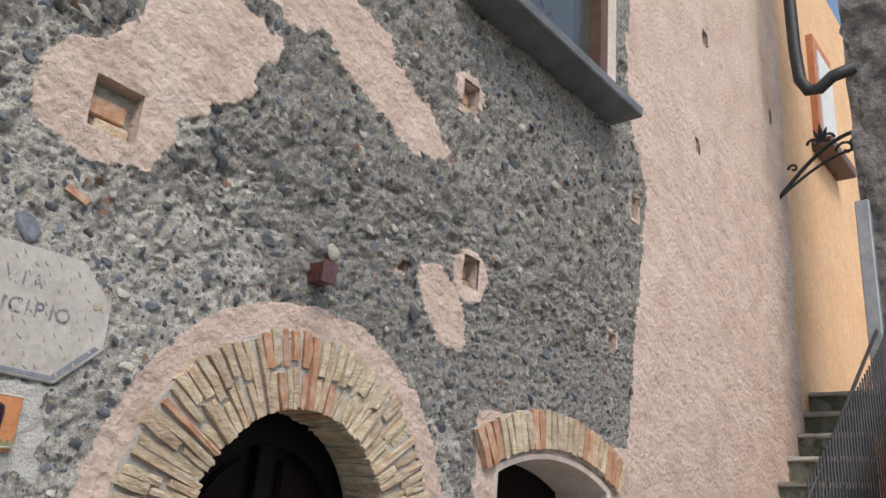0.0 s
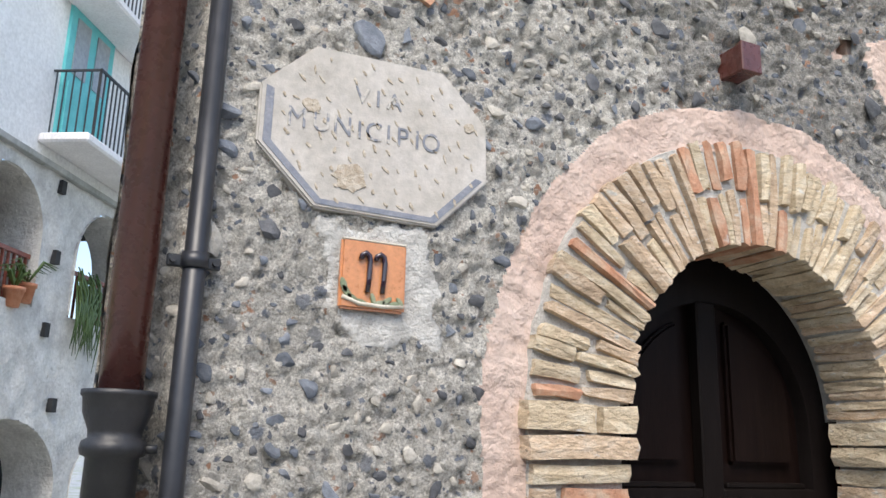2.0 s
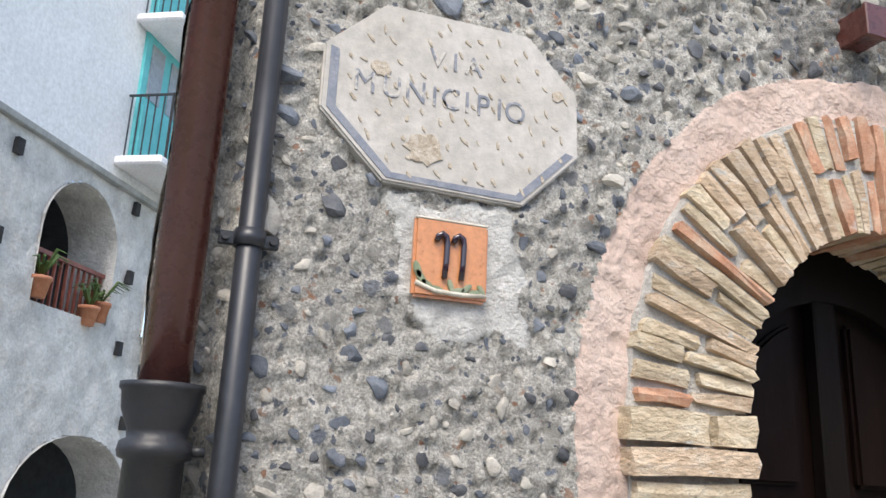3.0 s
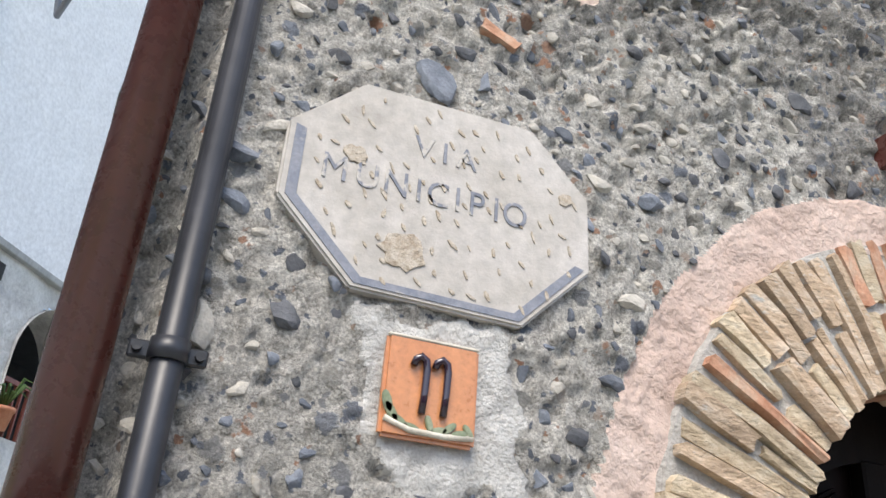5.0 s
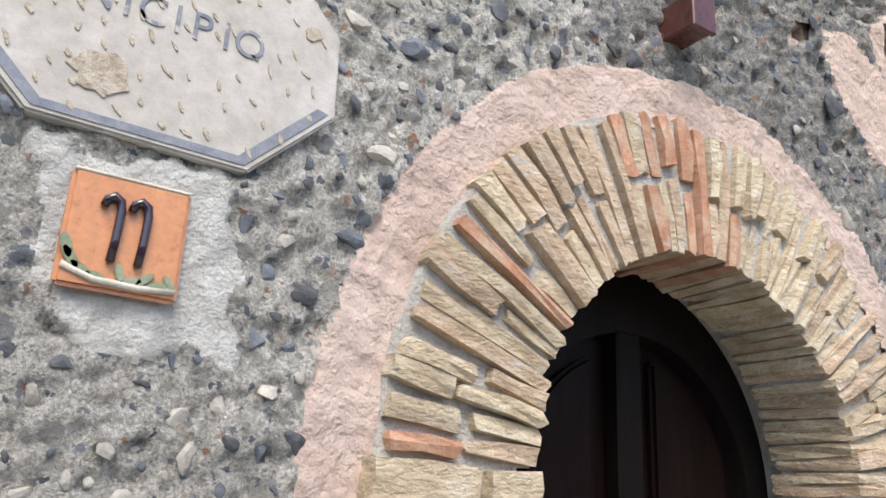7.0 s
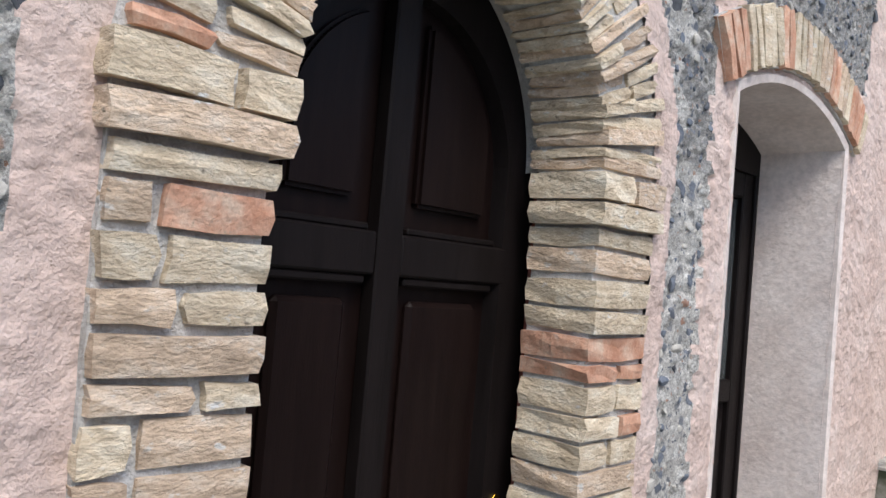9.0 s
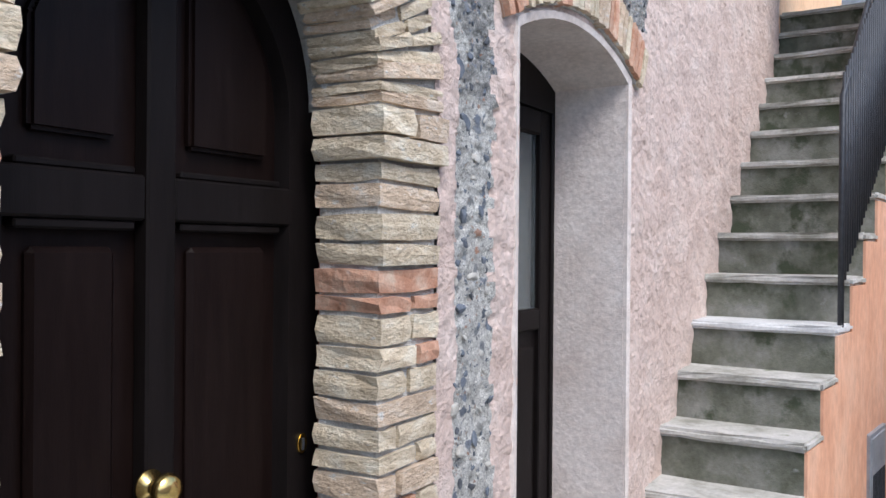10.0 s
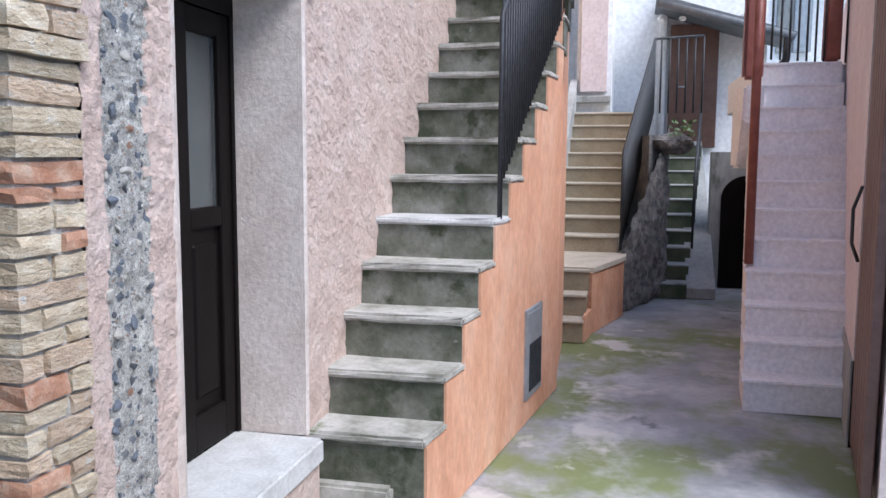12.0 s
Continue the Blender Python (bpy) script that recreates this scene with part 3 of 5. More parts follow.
def arch_poly(x0, x1, z0, cx, sp, rad, n=24):
    """Outline with straight sides and an arch of the given radius about (cx, sp), cut to x0..x1."""
    pts = [(x0, z0), (x1, z0)]
    a0 = math.acos(max(-1, min(1, (x1 - cx) / rad)))
    a1 = math.acos(max(-1, min(1, (x0 - cx) / rad)))
    for i in range(n + 1):
        a = a0 + (a1 - a0) * i / n
        pts.append((cx + rad * math.cos(a), sp + rad * math.sin(a)))
    return pts


def front_door():
    yd = 1.95
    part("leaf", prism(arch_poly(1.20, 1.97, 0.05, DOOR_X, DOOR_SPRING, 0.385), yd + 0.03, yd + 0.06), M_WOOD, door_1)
    # outer frame: arched band
    n = 32
    b = bmesh.new()
    rows = []
    pts = [(DOOR_X + 0.385, 0.05)] + [(DOOR_X + 0.385 * math.cos(math.pi * i / n), DOOR_SPRING + 0.385 * math.sin(math.pi * i / n)) for i in range(n + 1)] + [(DOOR_X - 0.385, 0.05)]
    ins = [(DOOR_X + 0.275, 0.05)] + [(DOOR_X + 0.275 * math.cos(math.pi * i / n), DOOR_SPRING + 0.275 * math.sin(math.pi * i / n)) for i in range(n + 1)] + [(DOOR_X - 0.275, 0.05)]
    for (xo, zo), (xi, zi) in zip(pts, ins):
        rows.append([b.verts.new((x, y, z)) for x, y, z in ((xo, yd, zo), (xi, yd, zi), (xi * 0.97 + DOOR_X * 0.03, yd + 0.03, zi), (xo, yd + 0.03, zo))])
    for p, q in zip(rows, rows[1:]):
        for k in range(3):
            b.faces.new((p[k], p[k + 1], q[k + 1], q[k]))
    bmesh.ops.recalc_face_normals(b, faces=b.faces)
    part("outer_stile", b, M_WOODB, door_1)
    sx = 1.565
    part("centre_stile", box(sx - 0.028, sx + 0.028, yd - 0.004, yd + 0.03, 0.1, DOOR_SPRING + 0.275, 0.004), M_WOODB, door_1)
    part("rail", box(DOOR_X - 0.29, sx - 0.028, yd - 0.001, yd + 0.03, 1.425, 1.495, 0.004), M_WOODB, door_1)
    part("rail", box(sx + 0.028, DOOR_X + 0.29, yd - 0.001, yd + 0.03, 1.425, 1.495, 0.004), M_WOODB, door_1)
    part("bottom_rail", box(DOOR_X - 0.29, DOOR_X + 0.29, yd - 0.001, yd + 0.03, 0.05, 0.2, 0.004), M_WOODB, door_1)
    for x0, x1 in ((DOOR_X - 0.25, sx - 0.05), (sx + 0.05, DOOR_X + 0.25)):
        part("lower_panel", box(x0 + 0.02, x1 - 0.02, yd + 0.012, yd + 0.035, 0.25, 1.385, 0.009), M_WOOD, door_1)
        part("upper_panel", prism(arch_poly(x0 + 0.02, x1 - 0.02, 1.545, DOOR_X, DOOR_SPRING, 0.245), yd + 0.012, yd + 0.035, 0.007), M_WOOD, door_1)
        part("moulding", box(x0 - 0.006, x1 + 0.006, yd + 0.004, yd + 0.03, 1.495, 1.507, 0.003), M_WOODB, door_1)
        part("moulding", box(x0 - 0.006, x1 + 0.006, yd + 0.004, yd + 0.03, 1.41, 1.424, 0.003), M_WOODB, door_1)
    part("jamb", box(1.205, 1.222, 1.925, yd + 0.03, 0.05, DOOR_SPRING, 0.003), M_WOODB, door_1)
    part("jamb", box(1.948, 1.965, 1.925, yd + 0.03, 0.05, DOOR_SPRING, 0.003), M_RUST, door_1, "reddish brown jamb edge")
    part("knob", lathe([(0.026, 0), (0.026, 0.004), (0.012, 0.01), (0.010, 0.022), (0.020, 0.028), (0.026, 0.036), (0.026, 0.044), (0.02, 0.052), (0.008, 0.056)], 24, (1.542, yd - 0.004, 1.018), "y"), M_BRASS, door_1, "round polished brass knob")
    part("keyhole_plate", prism([(1.898 + 0.013 * math.cos(a), 1.012 + 0.019 * math.sin(a)) for a in np.linspace(0, 2 * math.pi, 20, endpoint=False)], yd - 0.005, yd + 0.002, 0.001), M_BRASS, door_1, "oval brass keyhole plate")
    # dark sliver on the plate, painted shade of the keyhole
    part("lock_slot", box(1.895, 1.901, yd - 0.007, yd - 0.004, 1.0, 1.022), M_SHADE, door_1)


front_door()
tagged(obj("door_step", box(1.23, 1.94, 1.70, 2.05, 0.0, 0.06, 0.008), M_SLAB), "pale worn stone step under the arched door", "step", kind="structure")

# ---- glazed side door in its plastered opening ----
reveal = thing("window_reveal", "smooth plastered reveal of the side doorway", "door reveal", kind="structure")


def side_reveal():
    n = 24
    prof = [(D2R, D2B)] + [(D2R + (D2L - D2R) * i / n, d2_top(D2R + (D2L - D2R) * i / n)) for i in range(n + 1)] + [(D2L, D2B)]
    b = bmesh.new()
    rows = []
    for i, (x, z) in enumerate(prof):
        out = 0.035
        ox = out if i in (0,) else (-out if i == len(prof) - 1 else (x - D2M) / (D2R - D2M) * out)
        oz = 0 if i in (0, len(prof) - 1) else out * 0.8
        rows.append([b.verts.new(p) for p in ((x + ox, WY + 0.012, z + oz), (x + ox * 0.6, WY - 0.016, z + oz * 0.6), (x, WY - 0.012, z), (x - ox * 0.2, 2.05, z - oz * 0.2), (x + ox, 2.12, z + oz))])
    for p, q in zip(rows, rows[1:]):
        for k in range(4):
            b.faces.new((p[k], p[k + 1], q[k + 1], q[k]))
    bmesh.ops.recalc_face_normals(b, faces=b.faces)
    part("plaster_lining", b, M_PINK2, reveal)


side_reveal()
door_2 = thing("door_2", "dark brown wooden side door with glazed upper panels", "door", kind="structure")


def side_door():
    y = 2.03
    part("head", prism(arch_poly(D2L - 0.01, D2R + 0.01, 1.84, D2M, D2C - D2RAD, D2RAD + 0.01), y - 0.01, y + 0.05), M_WOODB, door_2)
    part("jamb", box(3.245, 3.285, y - 0.01, y + 0.05, D2B, 1.86, 0.004), M_WOODB, door_2)
    part("jamb", box(2.475, 2.54, y - 0.01, y + 0.05, D2B, 1.86, 0.004), M_WOODB, door_2)
    for x0, x1 in ((2.54, 2.89), (2.894, 3.245)):
        leaf = part("leaf", box(x0, x0 + 0.075, y, y + 0.04, D2B + 0.01, 1.84, 0.004), M_WOODB, door_2)
        part("stile", box(x1 - 0.075, x1, y, y + 0.04, D2B + 0.01, 1.84, 0.004), M_WOODB, leaf)
        part("rail", box(x0 + 0.07, x1 - 0.07, y, y + 0.04, 1.12, 1.19, 0.006), M_WOODB, leaf)
        part("rail", box(x0 + 0.07, x1 - 0.07, y, y + 0.04, D2B + 0.01, 0.5, 0.006), M_WOODB, leaf)
        part("rail", box(x0 + 0.07, x1 - 0.07, y, y + 0.04, 1.76, 1.84, 0.006), M_WOODB, leaf)
        part("panel", box(x0 + 0.07, x1 - 0.07, y + 0.018, y + 0.035, 0.5, 1.12), M_WOODB, leaf)
        part("raised_panel", box(x0 + 0.1, x1 - 0.1, y + 0.008, y + 0.03, 0.55, 1.07, 0.008), M_WOODB, leaf)
        g = part("pane", box(x0 + 0.07, x1 - 0.07, y + 0.018, y + 0.024, 1.19, 1.76), M_GLASS, leaf)
        g.visible_shadow = False
        # added dark sheet: paints the unlit room behind the glass
        part("curtain", box(x0 + 0.06, x1 - 0.06, y + 0.05, y + 0.055, 1.15, 1.8), M_ROOF, leaf)


side_door()
tagged(obj("side_door_threshold", box(D2L - 0.06, D2R + 0.0, 1.70, 2.05, 0.27, D2B, 0.01, 2), M_SLAB), "white stone threshold below the glazed side door", "threshold", kind="structure")
tagged(obj("threshold_base", box(D2L - 0.06, D2R, 1.72, 2.05, 0.0, 0.268), M_PINK), "plastered base under the white threshold", "base", kind="structure")

side_arch = thing("side_door_arch", "segmental arch of old bricks over the side door", "brick arch", kind="structure")


def side_arch_bricks():
    r = random.Random(5)
    cz = D2C - D2RAD
    r0, r1 = D2RAD + 0.035, D2RAD + 0.185
    half = math.asin((3.355 - D2M) / r0)
    n = 26
    b = bmesh.new()
    rows = []
    for i in range(n + 1):
        a = -half + 2 * half * i / n
        rows.append([b.verts.new((D2M + q * math.sin(a), y, cz + q * math.cos(a))) for q, y in ((r0, WY - 0.016), (r1, WY - 0.016), (r1, WY + 0.05), (r0, WY + 0.05))])
    for p, q in zip(rows, rows[1:]):
        for k in range(4):
            b.faces.new((p[k], p[(k + 1) % 4], q[(k + 1) % 4], q[k]))
    bmesh.ops.recalc_face_normals(b, faces=b.faces)
    part("mortar_bed", b, M_JOINT, side_arch)
    for i in range(n):
        a = -half + 2 * half * (i + 0.5) / n
        qm = (r0 + r1) / 2
        me = brick_mesh(0.148 + r.uniform(-0.012, 0.006), 0.06, 2 * half / n * qm * 0.86, r.random())
        m = Matrix.Translation((D2M + qm * math.sin(a), WY - 0.002, cz + qm * math.cos(a))) @ Matrix.Rotation(a - math.pi / 2 + r.uniform(-0.03, 0.03), 4, "Y")
        place_brick(me, M_BRICKS[2] if i in (1, 2, 23, 24) else pick_brick(r), m, side_arch)


side_arch_bricks()

# ---- upper window with its slab sill ----
def upper_window():
    w = thing("window_1", "brown wooden window above a projecting grey stone sill", "window", kind="structure")
    part("window_sill", box(2.02, 3.29, 1.60, 1.86, 3.70, 3.755, 0.006), M_ROOF, w, "thick grey slate sill")
    part("window_frame", box(2.2, 2.27, 1.69, 1.80, 3.755, 5.2), M_WINWOOD, w)
    part("window_frame", box(3.02, 3.09, 1.69, 1.80, 3.755, 5.2), M_WINWOOD, w)
    part("window_frame", box(2.27, 3.02, 1.69, 1.80, 5.13, 5.2), M_WINWOOD, w)
    part("pane", box(2.27, 3.02, 1.75, 1.756, 3.755, 5.13), M_GLASS, w)
    part("curtain", box(2.27, 2.88, 1.765, 1.77, 3.76, 5.13), M_CURTAIN, w)
    part("jamb_plaster", box(3.09, 3.26, 1.735, 1.80, 3.755, 5.3), M_PINK2, w)


upper_window()

# ---- street sign and house number ----
SIGN = [(x + 0.002, z + 0.004) for x, z in ((0.507, 2.009), (0.603, 1.916), (0.818, 1.913), (0.911, 2.005), (0.909, 2.110), (0.824, 2.194), (0.594, 2.190), (0.507, 2.107))]
SX, SZ = 0.708, 2.055


def grow(poly, d):
    k = 1 + d / 0.17
    return [(SX + (x - SX) * k, SZ + (z - SZ) * k) for x, z in poly]


def text_mesh(body, size, at, parent, mat, spread=1.0, tall=1.0, turn=0.0):
    cu = bpy.data.curves.new("letters", "FONT")
    cu.body, cu.size, cu.align_x, cu.align_y, cu.extrude, cu.space_character = body, size, "CENTER", "CENTER", 0.0006, spread
    tmp = new("letters", cu)
    me = bpy.data.meshes.new_from_object(tmp.evaluated_get(bpy.context.evaluated_depsgraph_get()))
    bpy.data.objects.remove(tmp)
    me.materials.clear()
    me.materials.append(mat)
    ob = new("letter", me)
    ob.matrix_world = pose(*at, 90, turn, 0) @ Matrix.Diagonal((1, tall, 1, 1))
    ob.parent = parent
    return ob


def street_sign():
    s = thing("street_sign", "octagonal worn marble street sign with faded blue lettering", "street sign")
    yf = 1.766
    slab = prism(SIGN, yf, 1.81, 0.003)
    part("slab", slab, M_MARBLE, s)
    b = bmesh.new()
    outer = [b.verts.new((x, yf - 0.0012, z)) for x, z in grow(SIGN, -0.008)]
    inner = [b.verts.new((x, yf - 0.0012, z)) for x, z in grow(SIGN, -0.019)]
    for i in (0, 1, 2, 7):
        j = (i + 1) % 8
        b.faces.new((outer[i], outer[j], inner[j], inner[i]))
    ex = bmesh.ops.extrude_face_region(b, geom=b.faces[:])
    bmesh.ops.translate(b, vec=(0, 0.002, 0), verts=[v for v in ex["geom"] if isinstance(v, bmesh.types.BMVert)])
    bmesh.ops.recalc_face_normals(b, faces=b.faces)
    part("border", b, M_INKB, s, "faded blue painted border")
    for ch, x in zip("VIA", (0.677, 0.705, 0.734)):
        text_mesh(ch, 0.042, (x, yf - 0.001, 2.122), s, M_INK, tall=1.0)
    for ch, x in zip("MUNICIPIO", (0.570, 0.610, 0.646, 0.675, 0.700, 0.726, 0.751, 0.778, 0.804)):
        text_mesh(ch, 0.044, (x, yf - 0.001, 2.062), s, M_INK, tall=1.08)
    # pick marks all over the face, and one large scar
    r = random.Random(3)
    chips = bmesh.new()
    spots = []
    for k in range(900):
        x, z = r.uniform(0.53, 0.89), r.uniform(1.93, 2.18)
        if abs(x - SX) + abs(z - SZ) * 1.1 > 0.245 or any((x - a) ** 2 + (z - c) ** 2 < 0.019 ** 2 for a, c in spots):
            continue
        spots.append((x, z))
        ln, wd = r.uniform(0.004, 0.009), r.uniform(0.0015, 0.003)
        ang = r.gauss(-1.0, 0.3)
        pts = []
        for i in range(7):
            a = 2 * math.pi * i / 7
            px, pz = ln * math.cos(a) * r.uniform(0.7, 1.2), wd * math.sin(a) * r.uniform(0.7, 1.3)
            pts.append((x + px * math.cos(ang) - pz * math.sin(ang), z + px * math.sin(ang) + pz * math.cos(ang)))
        prism(pts, yf - 0.0016, yf + 0.001, bm=chips)
        if len(spots) > 80:
            break
    tagged(part("pitting", chips, M_CHIP, s, "small brown chisel pits"), kind="stuff")
    for cx, cz, rad in ((0.662, 1.978, 0.024), (0.592, 2.088, 0.012), (0.876, 2.105, 0.009)):
        pts = []
        for i in range(16):
            a = 2 * math.pi * i / 16
            q = rad * r.uniform(0.75, 1.2)
            pts.append((cx + q * 1.15 * math.cos(a), cz + q * math.sin(a)))
        part("scar", prism(pts, yf - 0.002, yf + 0.001, 0.0006), M_CHIP, s, "chipped scar in the marble")


street_sign()


def number_tile():
    t = thing("house_number_tile", "orange glazed ceramic house number tile reading 11", "house number")
    x0, x1, z0, z1, yf = 0.657, 0.768, 1.766, 1.880, 1.767
    part("tile", box(x0, x1, yf, 1.78, z0, z1, 0.004, 2), M_TILE, t)
    part("pale_rim", box(x0 + 0.001, x1 - 0.001, yf - 0.001, yf + 0.006, z1 - 0.0035, z1, 0.0012), M_CREAM, t, "pale worn upper rim")
    for cx in (0.6985, 0.7235):
        pts = [(cx - 0.010, yf - 0.003, 1.846), (cx - 0.008, yf - 0.004, 1.853), (cx - 0.002, yf - 0.0045, 1.857), (cx + 0.004, yf - 0.0045, 1.853), (cx + 0.0055, yf - 0.0045, 1.843), (cx + 0.0045, yf - 0.0045, 1.815), (cx + 0.003, yf - 0.0035, 1.794)]
        part("numeral", tube(pts, [0.0042, 0.0046, 0.0046, 0.0046, 0.0044, 0.0042, 0.0042], 10), M_NUM, t, "raised dark purple numeral one")
    r = random.Random(8)
    part("cream_band", tube([(x0 + 0.004, yf - 0.001, 1.785), (0.69, yf - 0.0015, 1.7755), (0.73, yf - 0.0015, 1.774), (x1 - 0.004, yf - 0.001, 1.777)], 0.0035, 8), M_CREAM, t, "cream glazed garland")
    for x, z, a, ln in ((0.663, 1.802, 1.9, 0.013), (0.668, 1.792, 2.2, 0.013), (0.678, 1.783, 2.6, 0.012), (0.692, 1.778, 2.9, 0.011), (0.712, 1.785, 1.9, 0.010), (0.722, 1.778, 0.3, 0.012), (0.735, 1.783, 0.7, 0.011), (0.748, 1.779, 0.2, 0.011), (0.758, 1.783, 2.2, 0.010)):
        pts = [(x + ln * math.cos(q) * math.cos(a) - ln * 0.4 * math.sin(q) * math.sin(a), z + ln * math.cos(q) * math.sin(a) + ln * 0.4 * math.sin(q) * math.cos(a)) for q in np.linspace(0, 2 * math.pi, 12, endpoint=False)]
        part("leaf", prism(pts, yf - 0.004, yf + 0.001, 0.001), M_LEAFG, t, "green glazed leaf")


number_tile()


def iron_box():
    t = thing("wall_box", "small dark brown metal box fixed to the wall", "box")
    part("casing", box(1.482, 1.530, 1.715, 1.79, 2.340, 2.402, 0.003), M_PIPE, t)
    part("rim", box(1.479, 1.533, 1.71, 1.72, 2.337, 2.405, 0.002), M_PIPE, t)


iron_box()

# ---- pipes at the corner ----
def corner_pipes():
    p = thing("downpipe", "brown painted drainpipe rising from a black cast-iron socket", "drainpipe")
    x, y = 0.357, 1.764
    part("pipe", tube([(x, y, 1.60), (x, y, 4.0), (x, y, 7.4)], 0.0295, 28), M_PIPE, p)
    part("socket", lathe([(0.034, 0.0), (0.034, 1.535), (0.041, 1.538), (0.043, 1.546), (0.041, 1.556), (0.034, 1.560), (0.035, 1.570), (0.044, 1.592), (0.046, 1.612), (0.049, 1.615), (0.049, 1.622), (0.034, 1.622)], 32, (x, y, 0)), M_CAST, p, "black cast-iron pipe socket")
    part("bracket", tube([(x, y, 1.547), (x + 0.01, WY + 0.06, 1.547)], 0.008, 8), M_CAST, p)
    part("bolt", tube([(x + 0.038, y - 0.012, 1.547), (x + 0.054, y - 0.014, 1.547)], 0.006, 8), M_CAST, p)
    q = thing("cable_conduit", "thin black plastic conduit clipped to the stone wall", "conduit")
    x, y = 0.4355, 1.758
    part("pipe", tube([(x, y, 0.0), (x, y, 1.4), (x + 0.001, y, 2.27)], 0.0165, 18), M_BLACKP, q)
    part("cable", tube([(x, y, 2.25), (x + 0.001, y, 2.36), (x + 0.01, y + 0.01, 2.75), (x + 0.0, y + 0.01, 3.2)], 0.0085, 10), M_CABLE, q, "pale grey cable")
    for z in (1.81, 0.9):
        part("clip", lathe([(0.0195, z - 0.011), (0.0195, z + 0.011)], 18, (x, y, 0)), M_BLACKP, q)
        part("clip_tab", box(x - 0.038, x + 0.038, y + 0.004, y + 0.012, z - 0.009, z + 0.009, 0.002), M_BLACKP, q)
        part("screw", tube([(x - 0.03, y - 0.004, z), (x - 0.03, y + 0.006, z)], 0.005, 8), M_CAST, q)
        part("screw", tube([(x + 0.03, y - 0.004, z), (x + 0.03, y + 0.006, z)], 0.005, 8), M_CAST, q)


corner_pipes()

# ---- outside stair along the house ----
def stair_x(n):
    return 3.31 + 0.20 * (n - 2) + (0.028 * (n - 6) if n > 6 else 0)


def stair_r(x):
    return 1.345 - 0.133 * (min(x, 5.4) - 3.3)


STEP = 0.183
stair = thing("stone_stair", "steep mossy concrete stair along the plastered wall", "stair", kind="structure")


def house_stair():
    for n in range(2, 17):
        x0, x1 = stair_x(n), stair_x(n + 1) + 0.03
        z1 = STEP * n
        z0 = 0.0 if n == 2 else z1 - STEP - 0.03
        part("riser", plan_prism([(x0 + 0.018, stair_r(x0) + 0.004), (x1, stair_r(x1) + 0.004), (x1, 1.80), (x0 + 0.018, 1.80)], z0, z1 - 0.03), M_STEP, stair)
        r = random.Random(n)
        bm = plan_prism([(x0 - 0.004, stair_r(x0) - 0.006), (x1, stair_r(x1) - 0.006), (x1, 1.80), (x0 - 0.004, 1.80)], z1 - 0.034, z1)
        bmesh.ops.bevel(bm, geom=bm.edges[:], offset=0.010, segments=2, affect="EDGES")
        bmesh.ops.subdivide_edges(bm, edges=[e for e in bm.edges if e.calc_length() > 0.2], cuts=5)
        for v in bm.verts:
            v.co += Vector((r.uniform(-1, 1) * 0.004, 0, r.uniform(-1, 1) * 0.003))
        part("tread", bm, M_SLAB if n == 6 else M_TREAD, stair, "rounded pale stone nosing" if n == 6 else "")
    bm = box(stair_x(2) - 0.03, stair_x(2) + 0.2, 1.46, 1.79, 0, 0.18, 0.012, 2)
    part("bottom_step", bm, M_TREAD, stair, "pale worn bottom step")


house_stair()


def stair_side():
    """The orange plastered flank below the treads."""
    b = bmesh.new()
    prof = [(3.335, 0.0), (3.335, 2 * STEP - 0.036)]
    for n in range(3, 12):
        prof += [(stair_x(n) + 0.02, STEP * (n - 1) - 0.036), (stair_x(n) + 0.02, STEP * n - 0.036)]
    prof += [(5.4, STEP * 11 - 0.036), (5.4, 0.0)]
    front = [b.verts.new((x, stair_r(x) - 0.004, z)) for x, z in prof]
    back = [b.verts.new((x, stair_r(x) + 0.10, z)) for x, z in prof]
    b.faces.new(front)
    b.faces.new(back[::-1])
    k = len(prof)
    for i in range(k):
        b.faces.new((front[i], front[(i + 1) % k], back[(i + 1) % k], back[i]))
    bmesh.ops.recalc_face_normals(b, faces=b.faces)
    part("flank", b, M_ORANGE, stair, "orange plastered flank stained near the ground")
    hx0, hx1, hz0, hz1 = 4.60, 4.95, 0.13, 0.60
    m = Matrix.Translation((4.6, stair_r(4.6) - 0.012, 0)) @ Matrix.Rotation(math.atan(-0.133), 4, "Z")
    hatch = thing("meter_hatch", "grey metal utility hatch set in the orange wall", "hatch")
    part("hatch_frame", join(None, box(0.04, 0.36, -0.006, 0.03, hz0, hz1, 0.003), m), M_GALV, hatch)
    part("hatch_door", join(None, box(0.06, 0.34, -0.010, 0.0, hz0 + 0.02, hz1 - 0.02, 0.003), m), M_GALV, hatch)
    for i in range(9):
        part("slat", join(None, box(0.08 + i * 0.028, 0.09 + i * 0.028, -0.015, -0.008, hz0 + 0.04, hz1 - 0.18, 0.001), m), M_IRON, hatch)


stair_side()


